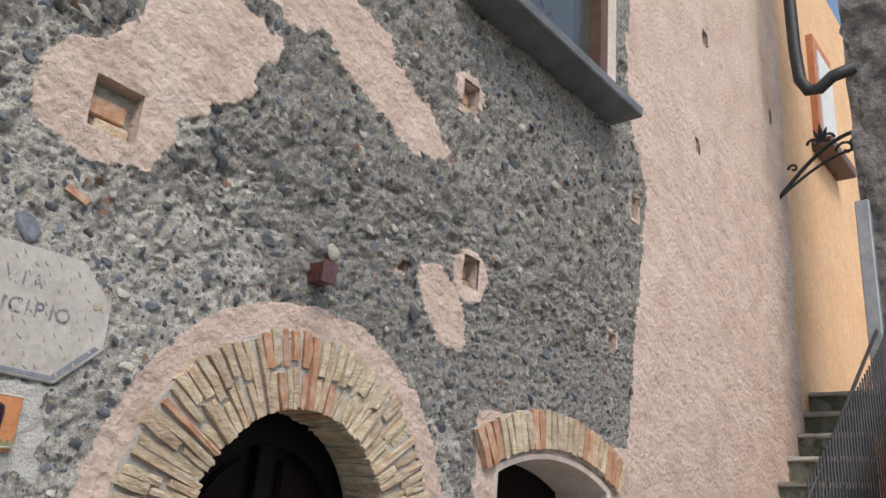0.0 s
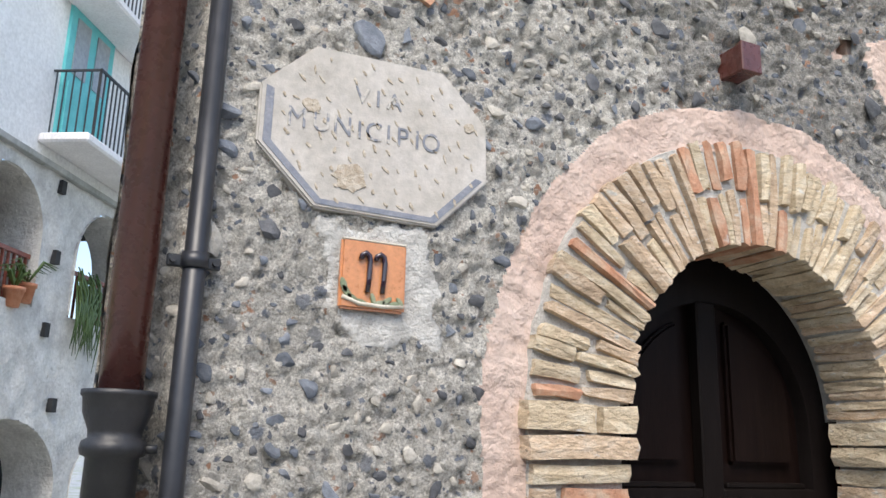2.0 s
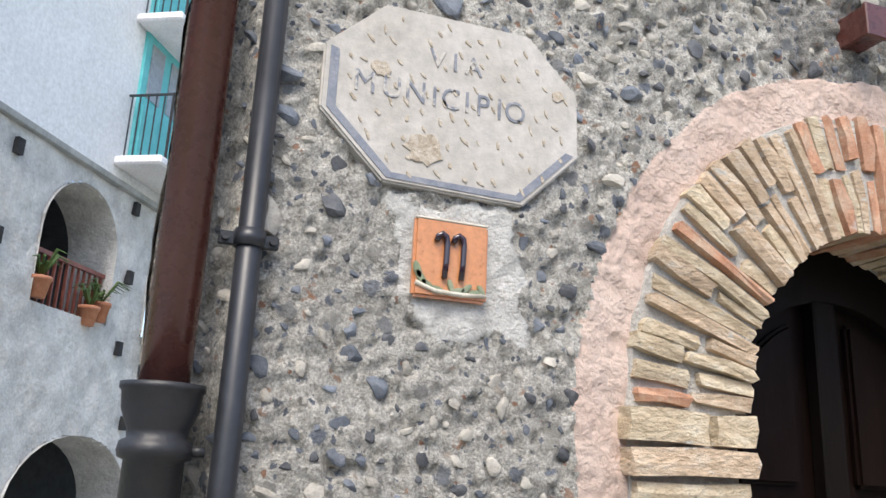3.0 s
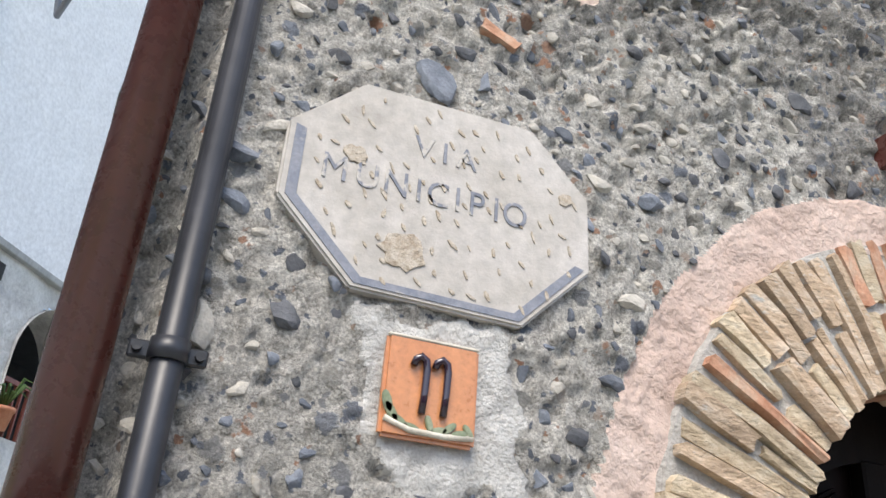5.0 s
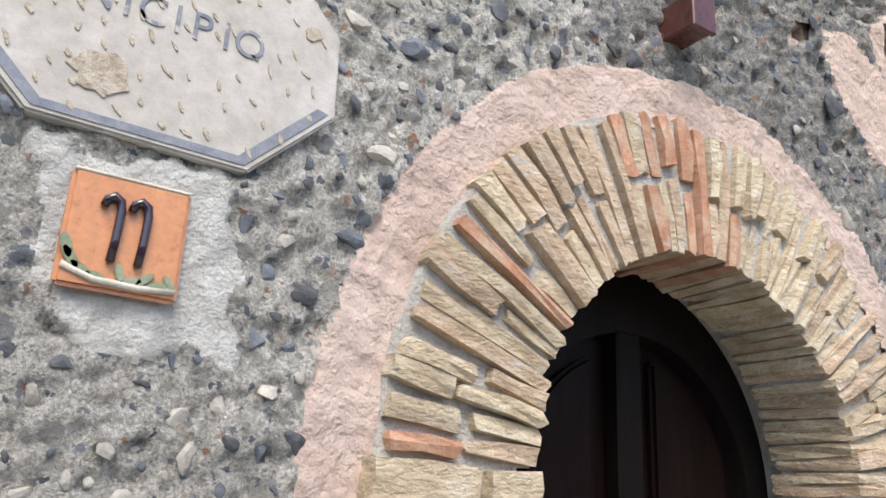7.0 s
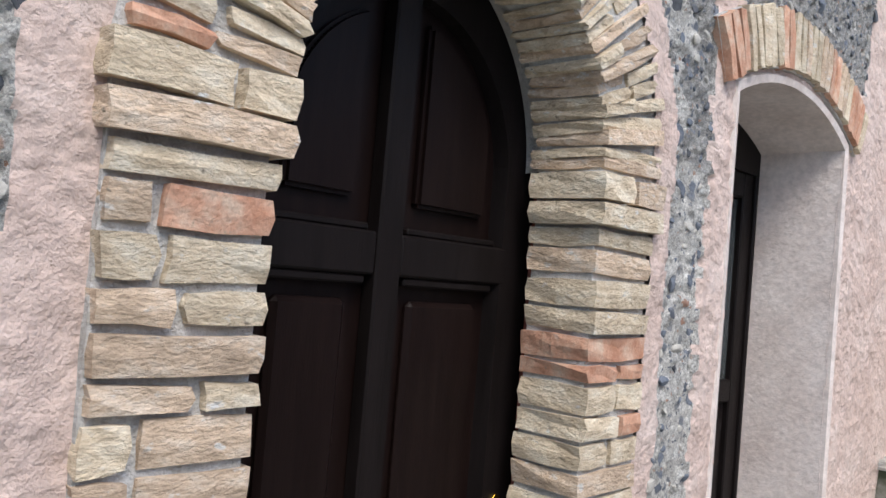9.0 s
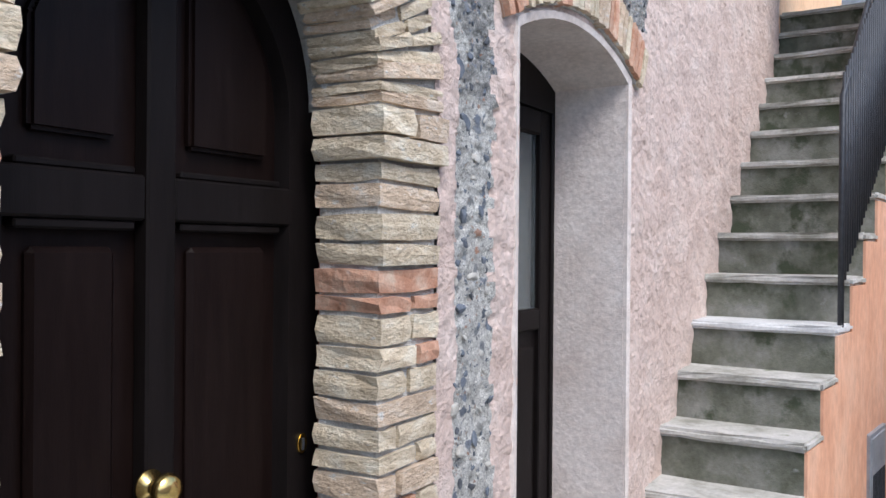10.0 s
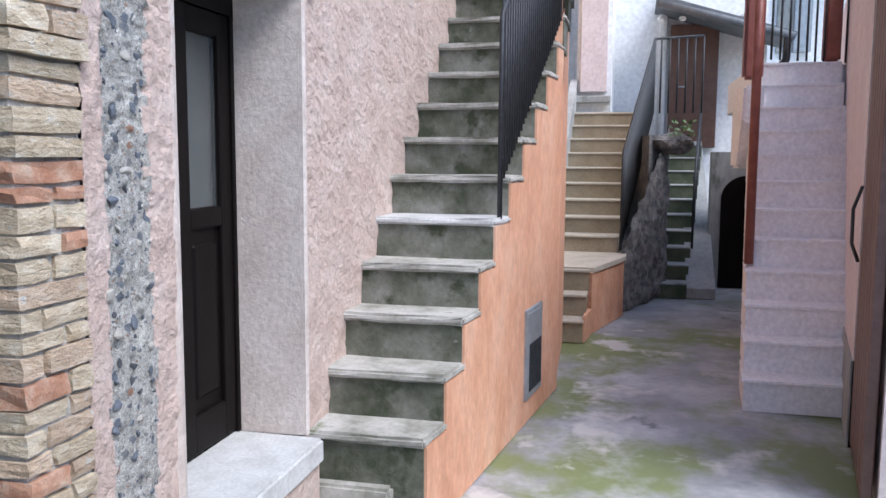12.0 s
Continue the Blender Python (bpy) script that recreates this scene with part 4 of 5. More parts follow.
def stair_rail():
    t = thing("stair_railing", "dark iron railing with close upright bars", "railing")
    def y(x):
        return stair_r(x) + 0.012
    def zb(x):
        n = 6
        while stair_x(n + 1) < x:
            n += 1
        return STEP * (n + (x - stair_x(n)) / (stair_x(n + 1) - stair_x(n)))
    x0, x1 = 4.24, 6.4
    part("handrail", tube([(x0 - 0.005, y(x0), 1.08), (x0, y(x0), 1.99), (x1, y(x1), zb(x1) + 0.88)], 0.012, 8), M_IRON, t)
    for k, h in enumerate((0.12, 0.30, 0.48, 0.66)):
        part("crossbar", tube([(x0, y(x0), zb(x0) + h), (x1, y(x1), zb(x1) + h)], 0.005, 6), M_IRON, t)
    n = 54
    for i in range(n):
        x = x0 + (x1 - x0) * (i + 0.5) / n
        part("bar", tube([(x, y(x), zb(x) + 0.02), (x, y(x), zb(x) + 0.87)], 0.006, 6), M_IRON, t)


stair_rail()

# ---- buildings round the upper stair ----
tagged(obj("wall_orange_upper", plan_prism([(5.395, 1.075), (6.7, 1.14), (6.7, 1.22), (5.395, 1.17)], 0.0, 2.45), M_ORANGE), "orange plastered wall beside the upper stair", "wall", kind="structure")


def stone_tower():
    me = sheet("wall_tower", np.arange(0, 0.6, 0.02), np.arange(2.72, 7.4, 0.03), lambda x, z: x > -1, lambda X, Z: (fbm(X, Z, 5, 4) - 0.5) * 0.16, [M_DARKSTONE], lambda x, z: x * 0)
    me.matrix_world = pose(5.66, 1.14, 0, 0, 0, 0)
    tagged(me, "dark rough rubble house wall above the stair", "wall", kind="structure")
    f = sheet("wall_tower_face", np.arange(0, 0.62, 0.02), np.arange(2.72, 7.4, 0.03), lambda x, z: x > -1, lambda X, Z: (fbm(X + 9, Z, 5, 4) - 0.5) * 0.16, [M_DARKSTONE], lambda x, z: x * 0)
    f.matrix_world = pose(5.66, 1.17, 0, 0, 0, -90)
    tagged(f, "dark rough rubble house corner above the stair", "wall", kind="structure")
    tagged(obj("wall_tower_core", box(5.75, 6.22, 0.58, 1.05, 2.72, 7.4), M_DARKSTONE), "dark rubble house body above the stair", "wall", kind="structure")
    tagged(obj("grey_duct", box(5.60, 5.68, 1.10, 1.19, 2.78, 4.05, 0.008), M_GALV), "flat grey metal duct on the dark stone corner", "duct")
    e = thing("tile_eave", "small terracotta tiled eave under the stone corner", "eave", kind="structure")
    for i in range(7):
        yy = 1.12 - i * 0.085
        part("roof_tile", tube([(5.50, yy, 2.52 + i * 0.02), (5.95, yy, 2.68 + i * 0.02)], 0.045, 10), M_TERRA, e)
    c = thing("cable_loop", "thick grey cable conduit looping off the stone corner", "cable")
    part("conduit", tube([(5.6, 1.51, 7.2), (5.6, 1.50, 5.8), (5.6, 1.49, 5.35), (5.6, 1.47, 5.08), (5.6, 1.42, 4.98), (5.6, 1.34, 4.97), (5.6, 1.25, 5.04), (5.62, 1.10, 5.08)], 0.045, 12), M_IRON, c)


stone_tower()


def iron_arch():
    t = thing("wrought_iron_arch", "wrought-iron scroll arch spanning the stair", "ironwork")
    x = 5.95
    def arc(y0, y1, z0, h, n=14, sag=0.0):
        return [(x, y0 + (y1 - y0) * i / n, z0 + h * math.sin(math.pi * 0.5 * i / n)) for i in range(n + 1)]
    part("rib", tube(arc(1.78, 1.18, 4.33, 0.42), 0.016, 8), M_IRON, t)
    part("rib", tube(arc(1.78, 1.18, 4.33, 0.28), 0.012, 8), M_IRON, t)
    for cy, cz, rad, s in ((1.50, 4.72, 0.05, 1), (1.40, 4.74, 0.05, -1), (1.28, 4.62, 0.075, 1), (1.22, 4.66, 0.05, -1), (1.66, 4.55, 0.04, 1)):
        pts = [(x, cy + s * rad * (1 - q * 0.09) * math.cos(q * 0.6), cz + rad * (1 - q * 0.09) * math.sin(q * 0.6)) for q in range(11)]
        part("scroll", tube(pts, 0.011, 6), M_IRON, t)
    for dy, dz in ((0, 0.16), (0.05, 0.12), (-0.05, 0.12)):
        part("finial", tube([(x, 1.45, 4.72), (x, 1.45 + dy * 0.6, 4.72 + dz * 0.6), (x, 1.45 + dy, 4.72 + dz)], [0.01, 0.016, 0.003], 6), M_IRON, t)


iron_arch()


def orange_house():
    bm = box(6.142, 10.3, 1.80, 2.4, 0.0, 7.5)
    h = thing("orange_house", "pale orange plastered house beyond the pink wall", "house", kind="structure")
    part("wall", bm, M_YELLOW, h)
    w = part("window", box(7.15, 7.75, 1.74, 1.802, 5.35, 6.5), M_TERRA, h, "window with a red-brown surround")
    part("pane", box(7.22, 7.68, 1.72, 1.738, 5.45, 6.35), M_CURTAIN, w)
    part("sill", box(7.05, 7.85, 1.62, 1.80, 5.24, 5.34, 0.01), M_WINWOOD, w)


orange_house()

# ---- second stair, with stone flank ----
def far_stair():
    s = thing("tan_stair", "tan stone stair with a short landing and orange flank", "stair", kind="structure")
    for n in range(3):
        x = 6.66 + 0.17 * n
        part("step", box(x, 8.2, 0.99 - n * 0.012, 1.24, n * 0.17, n * 0.17 + 0.145), M_TANSTEP, s)
        part("tread", box(x - 0.015, 8.2, 0.985 - n * 0.012, 1.24, n * 0.17 + 0.145, n * 0.17 + 0.17, 0.006), M_TANTREAD, s)
    part("landing", plan_prism([(7.0, 0.93), (7.86, 0.70), (8.4, 0.70), (8.4, 1.36), (7.0, 1.24)], 0.485, 0.525), M_TANTREAD, s, "pale landing slab")
    part("landing_flank", plan_prism([(6.99, 0.945), (7.86, 0.715), (7.92, 0.76), (7.02, 0.99)], 0.0, 0.483), M_ORANGE, s, "orange plastered landing side")
    part("step_flank", plan_prism([(6.68, 0.975), (7.0, 0.94), (7.02, 0.985), (6.68, 0.99)], 0.0, 0.2), M_ORANGE, s)
    for n in range(9):
        x = 8.12 + 0.25 * n
        z = 0.525 + 0.152 * (n + 1)
        yr = 0.775 - 0.01 * n
        part("riser", box(x, x + 0.3, yr, 1.36, z - 0.2, z - 0.02), M_TANSTEP, s)
        part("tread", box(x - 0.015, x + 0.3, yr - 0.006, 1.36, z - 0.022, z, 0.006), M_TANTREAD, s)
    part("left_kerb", prism([(8.0, 0.5), (8.0, 0.85), (10.5, 2.3), (10.5, 0.5)], 1.34, 1.42), M_GREYWALL, s, "grey rendered kerb wall")
    r = thing("far_railing", "dark iron railing beside the tan stair", "railing")
    def zz(x):
        return 0.60 + (x - 8.1) * 0.61
    part("handrail", tube([(8.1, 0.75, 0.55), (8.1, 0.75, 1.42), (10.2, 0.47, zz(10.2) + 0.82), (10.2, -0.05, zz(10.2) + 0.84)], 0.016, 8), M_IRON, r)
    for i in range(34):
        x = 8.12 + i * 0.0625
        part("bar", tube([(x, 0.75 - (x - 8.1) * 0.133, zz(x)), (x, 0.75 - (x - 8.1) * 0.133, zz(x) + 0.82)], 0.012, 6), M_IRON, r)
    for i in range(6):
        part("bar", tube([(10.2, 0.40 - i * 0.09, zz(10.2)), (10.2, 0.40 - i * 0.09, zz(10.2) + 0.84)], 0.011, 6), M_IRON, r)


far_stair()


def rough_flank():
    f = sheet("wall_rough", np.arange(0, 1.14, 0.02), np.arange(0, 1.95, 0.02), lambda x, z: z < 0.62 + x * 0.95, lambda X, Z: (fbm(X, Z, 9, 4) - 0.5) * 0.09, [M_DARKSTONE], lambda x, z: x * 0)
    f.matrix_world = pose(8.0, 0.73, 0, 0, 0, math.degrees(math.atan2(-0.38, 0.95)))
    tagged(f, "dark rough stone flank under the far railing", "wall", kind="structure")
    tagged(obj("wall_rough_core", plan_prism([(8.08, 0.74), (8.98, 0.42), (10.4, 0.5), (10.4, 0.74)], 0, 0.62), M_DARKSTONE), "dark stone body of the stair flank", "wall", kind="structure")
    tagged(obj("wall_rough_core", plan_prism([(8.75, 0.52), (8.98, 0.42), (10.4, 0.5), (10.4, 0.74)], 0.62, 1.6), M_DARKSTONE), "dark stone body of the stair flank", "wall", kind="structure")
    p = thing("stone_ledge", "weathered stone ledge with a small green plant", "ledge")
    b = bmesh.new()
    bmesh.ops.create_icosphere(b, subdivisions=3, radius=0.15)
    for v in b.verts:
        v.co = Vector((v.co.x * 1.0, v.co.y * 1.3, v.co.z * 0.7)) * (1 + 0.35 * (noise.noise(v.co * 9) ))
    bmesh.ops.translate(b, vec=(8.9, 0.30, 1.52), verts=b.verts)
    part("ledge", b, M_DARKSTONE, p)
    pl = thing("ledge_plant", "small leafy green plant growing on the stone ledge", "plant")
    r = random.Random(2)
    for i in range(46):
        x, y, z = 8.82 + r.uniform(-0.09, 0.09), 0.22 + r.uniform(-0.10, 0.10), 1.60 + r.uniform(-0.02, 0.13)
        d = Vector((r.uniform(-1, 1), r.uniform(-1, 1), r.uniform(-0.2, 1))).normalized() * 0.055
        sd2 = d.orthogonal().normalized() * 0.018
        b = bmesh.new()
        c = Vector((x, y, z))
        vs = [b.verts.new(c + q) for q in (Vector((0, 0, 0)), d * 0.5 + sd2, d, d * 0.5 - sd2)]
        b.faces.new(vs)
        part("leaf", b, M_LEAF, pl)


rough_flank()


def green_stair():
    s = thing("mossy_stair", "narrow green mossy stair at the end of the alley", "stair", kind="structure")
    for n in range(10):
        x = 8.9 + 0.24 * n
        y0 = 0.12 - 0.028 * n
        part("step", box(x, x + 0.35, y0, 0.42, max(0, 0.155 * n - 0.02), 0.155 * (n + 1) - 0.018), M_GREENSTEP, s)
        part("tread", box(x - 0.015, x + 0.35, y0 - 0.004, 0.42, 0.155 * (n + 1) - 0.018, 0.155 * (n + 1), 0.005), M_GREYWALL, s)
    part("flank", prism([(8.95, 0), (8.95, 0.1), (11.5, 1.6), (11.5, 0)], -0.16, 0.115), M_GREYWALL, s, "damp grey stair flank")
    r = thing("mossy_stair_rail", "thin dark handrail on the mossy stair", "railing")
    part("handrail", tube([(9.4, 0.05, 0.45), (9.4, 0.05, 1.15), (11.3, -0.13, 2.25)], 0.014, 6), M_IRON, r)
    for i in range(4):
        x = 9.8 + i * 0.4
        part("post", tube([(x, 0.05 - (x - 9.4) * 0.095, 0.45 + (x - 9.4) * 0.6), (x, 0.05 - (x - 9.4) * 0.095, 1.15 + (x - 9.4) * 0.58)], 0.012, 6), M_IRON, r)
    tagged(obj("wall_grey", box(9.75, 9.95, -0.9, -0.14, 0, 1.45), M_GREYWALL), "damp grey end wall of the alley", "wall", kind="structure")
    d = thing("cellar_door", "dark arched cellar door with an iron grille", "door")
    part("leaf", join(None, prism(arch_poly(-0.25, 0.25, 0, 0, 0.95, 0.25), 0, 0.04), Matrix.Translation((9.74, -0.50, 0)) @ Matrix.Rotation(radians(-90), 4, "Z")), M_WOODB, d)


green_stair()


def end_houses():
    a = thing("white_house", "white painted house with brown door above the stairs", "house", kind="structure")
    part("wall", box(11.6, 12.2, -0.9, 3.2, 0, 6.5), M_WHITEWALL, a)
    d = part("door", box(11.5, 11.6, -0.32, 0.26, 1.52, 3.05, 0.006), M_WINWOOD, a, "red-brown wooden door")
    part("handle", tube([(11.47, 0.16, 2.28), (11.47, 0.06, 2.28)], 0.012, 8), M_GALV, d)
    part("side_wall", box(10.5, 11.6, 0.95, 1.35, 1.7, 9), M_WHITEWALL, a)
    w = part("window", box(10.42, 10.5, 1.0, 1.3, 2.15, 4.0), M_PALEPINK, a, "pale tall shutter with grey edge")
    part("sill", box(10.38, 10.5, 0.95, 1.36, 2.02, 2.1, 0.01), M_GREYWALL, w)
    part("drainpipe", tube([(11.52, 0.36, 1.6), (11.52, 0.36, 8)], 0.05, 10), M_WHITEWALL, a)
    c = thing("porch_canopy", "grey sheet canopy over the upper door", "canopy", kind="structure")
    part("roof", join(None, box(-0.5, 0.5, -0.9, 0.7, 0, 0.06), Matrix.Translation((11.1, -0.2, 3.0)) @ Matrix.Rotation(radians(17), 4, "X")), M_ROOF, c)
    for i in range(5):
        part("rafter", tube([(10.75, 0.4 - i * 0.25, 2.98 - i * -0.02), (11.6, 0.4 - i * 0.25, 3.15)], 0.03, 6), M_WHITEWALL, c)
    part("gutter", tube([(10.62, -1.05, 2.75), (10.62, 0.45, 3.17)], 0.05, 8), M_ROOF, c)
    part("down_pipe", tube([(10.62, -0.98, 2.75), (10.7, -0.98, 2.5), (10.9, -0.95, 2.45)], 0.045, 8), M_CAST, c)
    b = thing("far_white_house", "white house with tiled roof behind the canopy", "house", kind="structure")
    part("wall", box(15, 19, -7, -1.0, 0, 4.6), M_WHITEWALL, b)
    part("roof", join(None, box(-0.4, 4.2, -3.1, 3.1, 0, 0.16), Matrix.Translation((15, -4.0, 4.55))), M_TERRA, b)
    for i in range(14):
        part("roof_tile", tube([(14.5, -1.1 - i * 0.25, 4.75), (15.6, -1.1 - i * 0.25, 5.0)], 0.1, 8), M_TERRA, b)
    for yy in (-2.0, -3.2):
        w = part("window", box(14.95, 15.0, yy, yy + 0.5, 3.1, 4.2), M_GREYWALL, b)
        part("shutter", box(14.92, 14.95, yy - 0.02, yy + 0.24, 3.1, 4.2), M_GALV, w)


end_houses()

# ---- white stair and the house on the other side of the alley ----
def white_stair():
    s = thing("white_stair", "white painted concrete stair rising to a terrace", "stair", kind="structure")
    for n in range(12):
        x = 5.20 + 0.195 * n
        yl, yr = 0.035 - 0.022 * n, -0.62 - 0.02 * n
        part("step", plan_prism([(x, yl), (x + 0.5, yl - 0.04), (x + 0.5, yr), (x, yr)], max(0, 0.175 * n - 0.01), 0.175 * (n + 1) - 0.02), M_WHITE, s)
        bm = plan_prism([(x - 0.012, yl + 0.008), (x + 0.5, yl - 0.035), (x + 0.5, yr), (x - 0.012, yr)], 0.175 * (n + 1) - 0.022, 0.175 * (n + 1))
        bmesh.ops.bevel(bm, geom=bm.edges[:], offset=0.007, segments=2, affect="EDGES")
        part("tread", bm, M_WHITE, s)
    part("terrace", box(7.5, 9.2, -1.6, -0.22, 1.8, 2.1, 0.01), M_WHITE, s, "white terrace slab")
    part("corbel", prism([(7.2, 1.3), (7.6, 1.3), (7.6, 1.9), (6.9, 1.9), (6.95, 1.65)], -0.24, -0.10, 0.02), M_WHITE, s)
    t = thing("red_railing", "rusty red iron railing on the white stair", "railing")
    part("post", tube([(5.95, -0.06, 0.72), (6.0, -0.06, 3.0)], 0.028, 10), M_RUST, t, "tall red-brown post")
    part("newel", box(7.0, 7.12, -0.24, -0.10, 1.95, 2.85, 0.02, 2), M_RUST, t)
    part("newel", box(7.35, 7.47, -0.83, -0.71, 2.1, 2.9, 0.02, 2), M_RUST, t)
    part("top_rail", tube([(7.06, -0.17, 2.82), (7.41, -0.78, 2.86), (7.6, -1.4, 2.86)], 0.018, 8), M_RUST, t)
    part("slope_rail", tube([(6.0, -0.06, 2.98), (7.06, -0.17, 2.84)], 0.016, 8), M_RUST, t)
    for i in range(8):
        f = (i + 1) / 9
        part("bar", tube([(7.06 + 0.35 * f, -0.17 - 0.61 * f, 2.1), (7.06 + 0.35 * f, -0.17 - 0.61 * f, 2.83)], 0.009, 6), M_IRON, t)
    for i in range(5):
        f = (i + 1) / 6
        part("bar", tube([(7.41 + 0.2 * f, -0.78 - 0.6 * f, 2.1), (7.41 + 0.2 * f, -0.78 - 0.6 * f, 2.85)], 0.009, 6), M_IRON, t)


white_stair()


def right_house():
    # wall line from (3.9,-.23) to (9,-1.15)
    d = Vector((0.98, -0.18))
    h = thing("pink_house", "pale pink plastered house with brown folding gate", "house", kind="structure")
    part("wall", plan_prism([(4.72, -0.385), (9.5, -1.27), (9.5, -3), (4.72, -3)], 0, 2.7), M_PALEPINK, h)
    part("wall", plan_prism([(3.9, -0.30), (4.72, -0.45), (4.72, -3), (3.9, -3)], 0, 2.2), M_PALEPINK, h)
    ang = math.atan2(-0.18, 0.98)
    g = thing("folding_gate", "brown painted wooden gate with vertical boards", "gate")
    for i in range(6):
        m = Matrix.Translation((3.95 + i * 0.125, -0.26 - i * 0.023, 0)) @ Matrix.Rotation(ang, 4, "Z")
        part("board", join(None, box(0, 0.115, -0.03, 0.012, 0.04, 2.15, 0.005), m), M_GATE, g)
    m = Matrix.Translation((4.45, -0.335, 0)) @ Matrix.Rotation(ang, 4, "Z")
    part("hasp", join(None, tube([(0, 0.02, 1.25), (0.03, 0.05, 1.15), (0.0, 0.05, 1.0), (0.02, 0.02, 0.92)], 0.008, 6), m), M_IRON, g)
    part("eave", join(None, box(-0.1, 1.25, -0.25, 0.16, 2.2, 2.25, 0.01), Matrix.Translation((3.9, -0.30, 0)) @ Matrix.Rotation(ang, 4, "Z")), M_ROOF, h, "blue-grey sheet eave above the gate")
    part("plinth", plan_prism([(4.72, -0.375), (5.6, -0.54), (5.6, -0.6), (4.72, -0.45)], 0, 0.42), M_GREYWALL, h, "grey damp plinth")


right_house()

# ---- plain walls that close the lane behind the walker ----
tagged(obj("wall_back", box(-5, 3.9, -3.4, -3.0, 0, 2.6), M_PALEPINK), "plain plastered wall behind the lane", "wall", kind="structure")
tagged(obj("wall_back_side", box(-5.4, -5, -3.4, 9, 0, 3.0), M_OLDWALL), "plain old wall closing the lane", "wall", kind="structure")


# ---- old arcaded palace seen past the corner ----
def palace():
    D = Vector((0.53, 0.85)).normalized()
    base = Matrix.Translation((-0.1, 12.7, 0)) @ Matrix.Rotation(math.atan2(D.y, D.x), 4, "Z")
    turn = Matrix.Translation((0.294, 0.654, 0)) @ Matrix.Rotation(radians(1.45), 4, "Z") @ Matrix.Translation((-0.294, -0.654, 0))
    base = turn @ base
    h = thing("arcaded_palace", "old whitewashed stone palace with arcades and turquoise balcony doors", "building", kind="structure")

    def put(name, bm, mat, label="", parent=None):
        return part(name, join(None, bm, base), mat, parent or h, label)
    arches = [(-0.30, 0.84, 3.38, 4.35, 5.17), (2.45, 0.95, 3.42, 4.35, 5.2), (-3.05, 0.84, 3.3, 4.3, 5.15)]
    lows = [(0.35, 1.35, -0.1, 0.9, 1.86), (3.5, 1.35, -0.1, 0.9, 1.86), (-2.8, 1.35, -0.1, 0.9, 1.86)]
    openings = arches + lows

    def keep(x, z):
        k = np.ones_like(x, bool)
        for c, hw, z0, sp, top in openings:
            e = np.sqrt(np.clip(1 - ((x - c) / hw) ** 2, 0, None))
            k &= ~((np.abs(x - c) < hw) & (z > z0) & (z < sp + (top - sp) * e))
        return k
    f = sheet("palace_wall", np.arange(-7, 9, 0.05), np.arange(0, 5.45, 0.05), keep, lambda X, Z: (fbm(X + 50, Z, 3, 4) - 0.5) * 0.08, [M_OLDWALL], lambda x, z: x * 0)
    f.matrix_world = base
    f.name = "wall_lower"
    f.parent = h
    for c, hw, z0, sp, top in openings:
        n = 16
        b = bmesh.new()
        pts = [(c + hw, z0)] + [(c + hw * math.cos(math.pi * i / n), sp + (top - sp) * math.sin(math.pi * i / n)) for i in range(n + 1)] + [(c - hw, z0)]
        rows = [[b.verts.new((x, y, z)) for y in (-0.03, 0.75)] for x, z in pts]
        for p, q in zip(rows, rows[1:]):
            b.faces.new((p[0], p[1], q[1], q[0]))
        put("arch_lining", b, M_OLDWALL)
        # back and ceiling carry the loggia's shade in their own colour
        put("loggia_back", box(c - hw - 0.6, c + hw + 0.6, 2.4, 2.5, z0 - 0.3, top + 0.3), M_SHADE)
        put("loggia_floor", box(c - hw - 0.6, c + hw + 0.6, 0.76, 2.5, z0 - 0.2, z0), M_OLDWALL)
        put("loggia_ceiling", box(c - hw - 0.6, c + hw + 0.6, 0.76, 2.5, top + 0.02, top + 0.2), M_SHADE)
    put("wall_upper", box(-7, 9, 0.0, 0.5, 5.45, 12), M_WHITEWALL)
    put("cornice", box(-7, 9, -0.10, 0.1, 5.38, 5.47, 0.01), M_GREYWALL, "weathered grey string course")
    # dark boxes proud of the wall paint the shade inside the beam holes
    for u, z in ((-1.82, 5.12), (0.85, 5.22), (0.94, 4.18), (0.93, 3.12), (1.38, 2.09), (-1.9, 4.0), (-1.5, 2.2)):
        put("beam_hole", box(u - 0.06, u + 0.06, -0.07, 0.05, z - 0.1, z + 0.1), M_SHADE)
    for c, hw, z0 in ((-0.30, 0.84, 3.38), (2.45, 0.95, 3.42)):
        rail = put("loggia_rail", box(c - hw, c + hw, 0.1, 0.16, z0 + 0.68, z0 + 0.74), M_RUST, "rusty loggia railing")
        for i in range(13):
            put("baluster", box(c - hw + 0.06 + i * (2 * hw - 0.12) / 12 - 0.012, c - hw + 0.06 + i * (2 * hw - 0.12) / 12 + 0.012, 0.11, 0.15, z0, z0 + 0.7), M_RUST, "", rail)
    for z in (5.80, 8.12):
        put("balcony_slab", box(0.12, 2.9, -0.75, 0.0, z - 0.14, z, 0.03), M_WHITE, "white balcony slab")
        fr = put("balcony_railing", box(0.28, 2.85, -0.73, -0.70, z + 1.0, z + 1.04), M_IRON, "thin iron balcony railing")
        for i in range(22):
            u = 0.3 + i * 0.12
            put("bar", box(u - 0.009, u + 0.009, -0.725, -0.705, z, z + 1.0), M_IRON, "", fr)
        for i in range(6):
            v = -0.7 + i * 0.13
            put("bar", box(0.28, 0.298, v - 0.008, v + 0.008, z, z + 1.0), M_IRON, "", fr)
        put("rail_end", box(0.27, 0.30, -0.72, 0.0, z + 1.0, z + 1.03), M_IRON, "", fr)
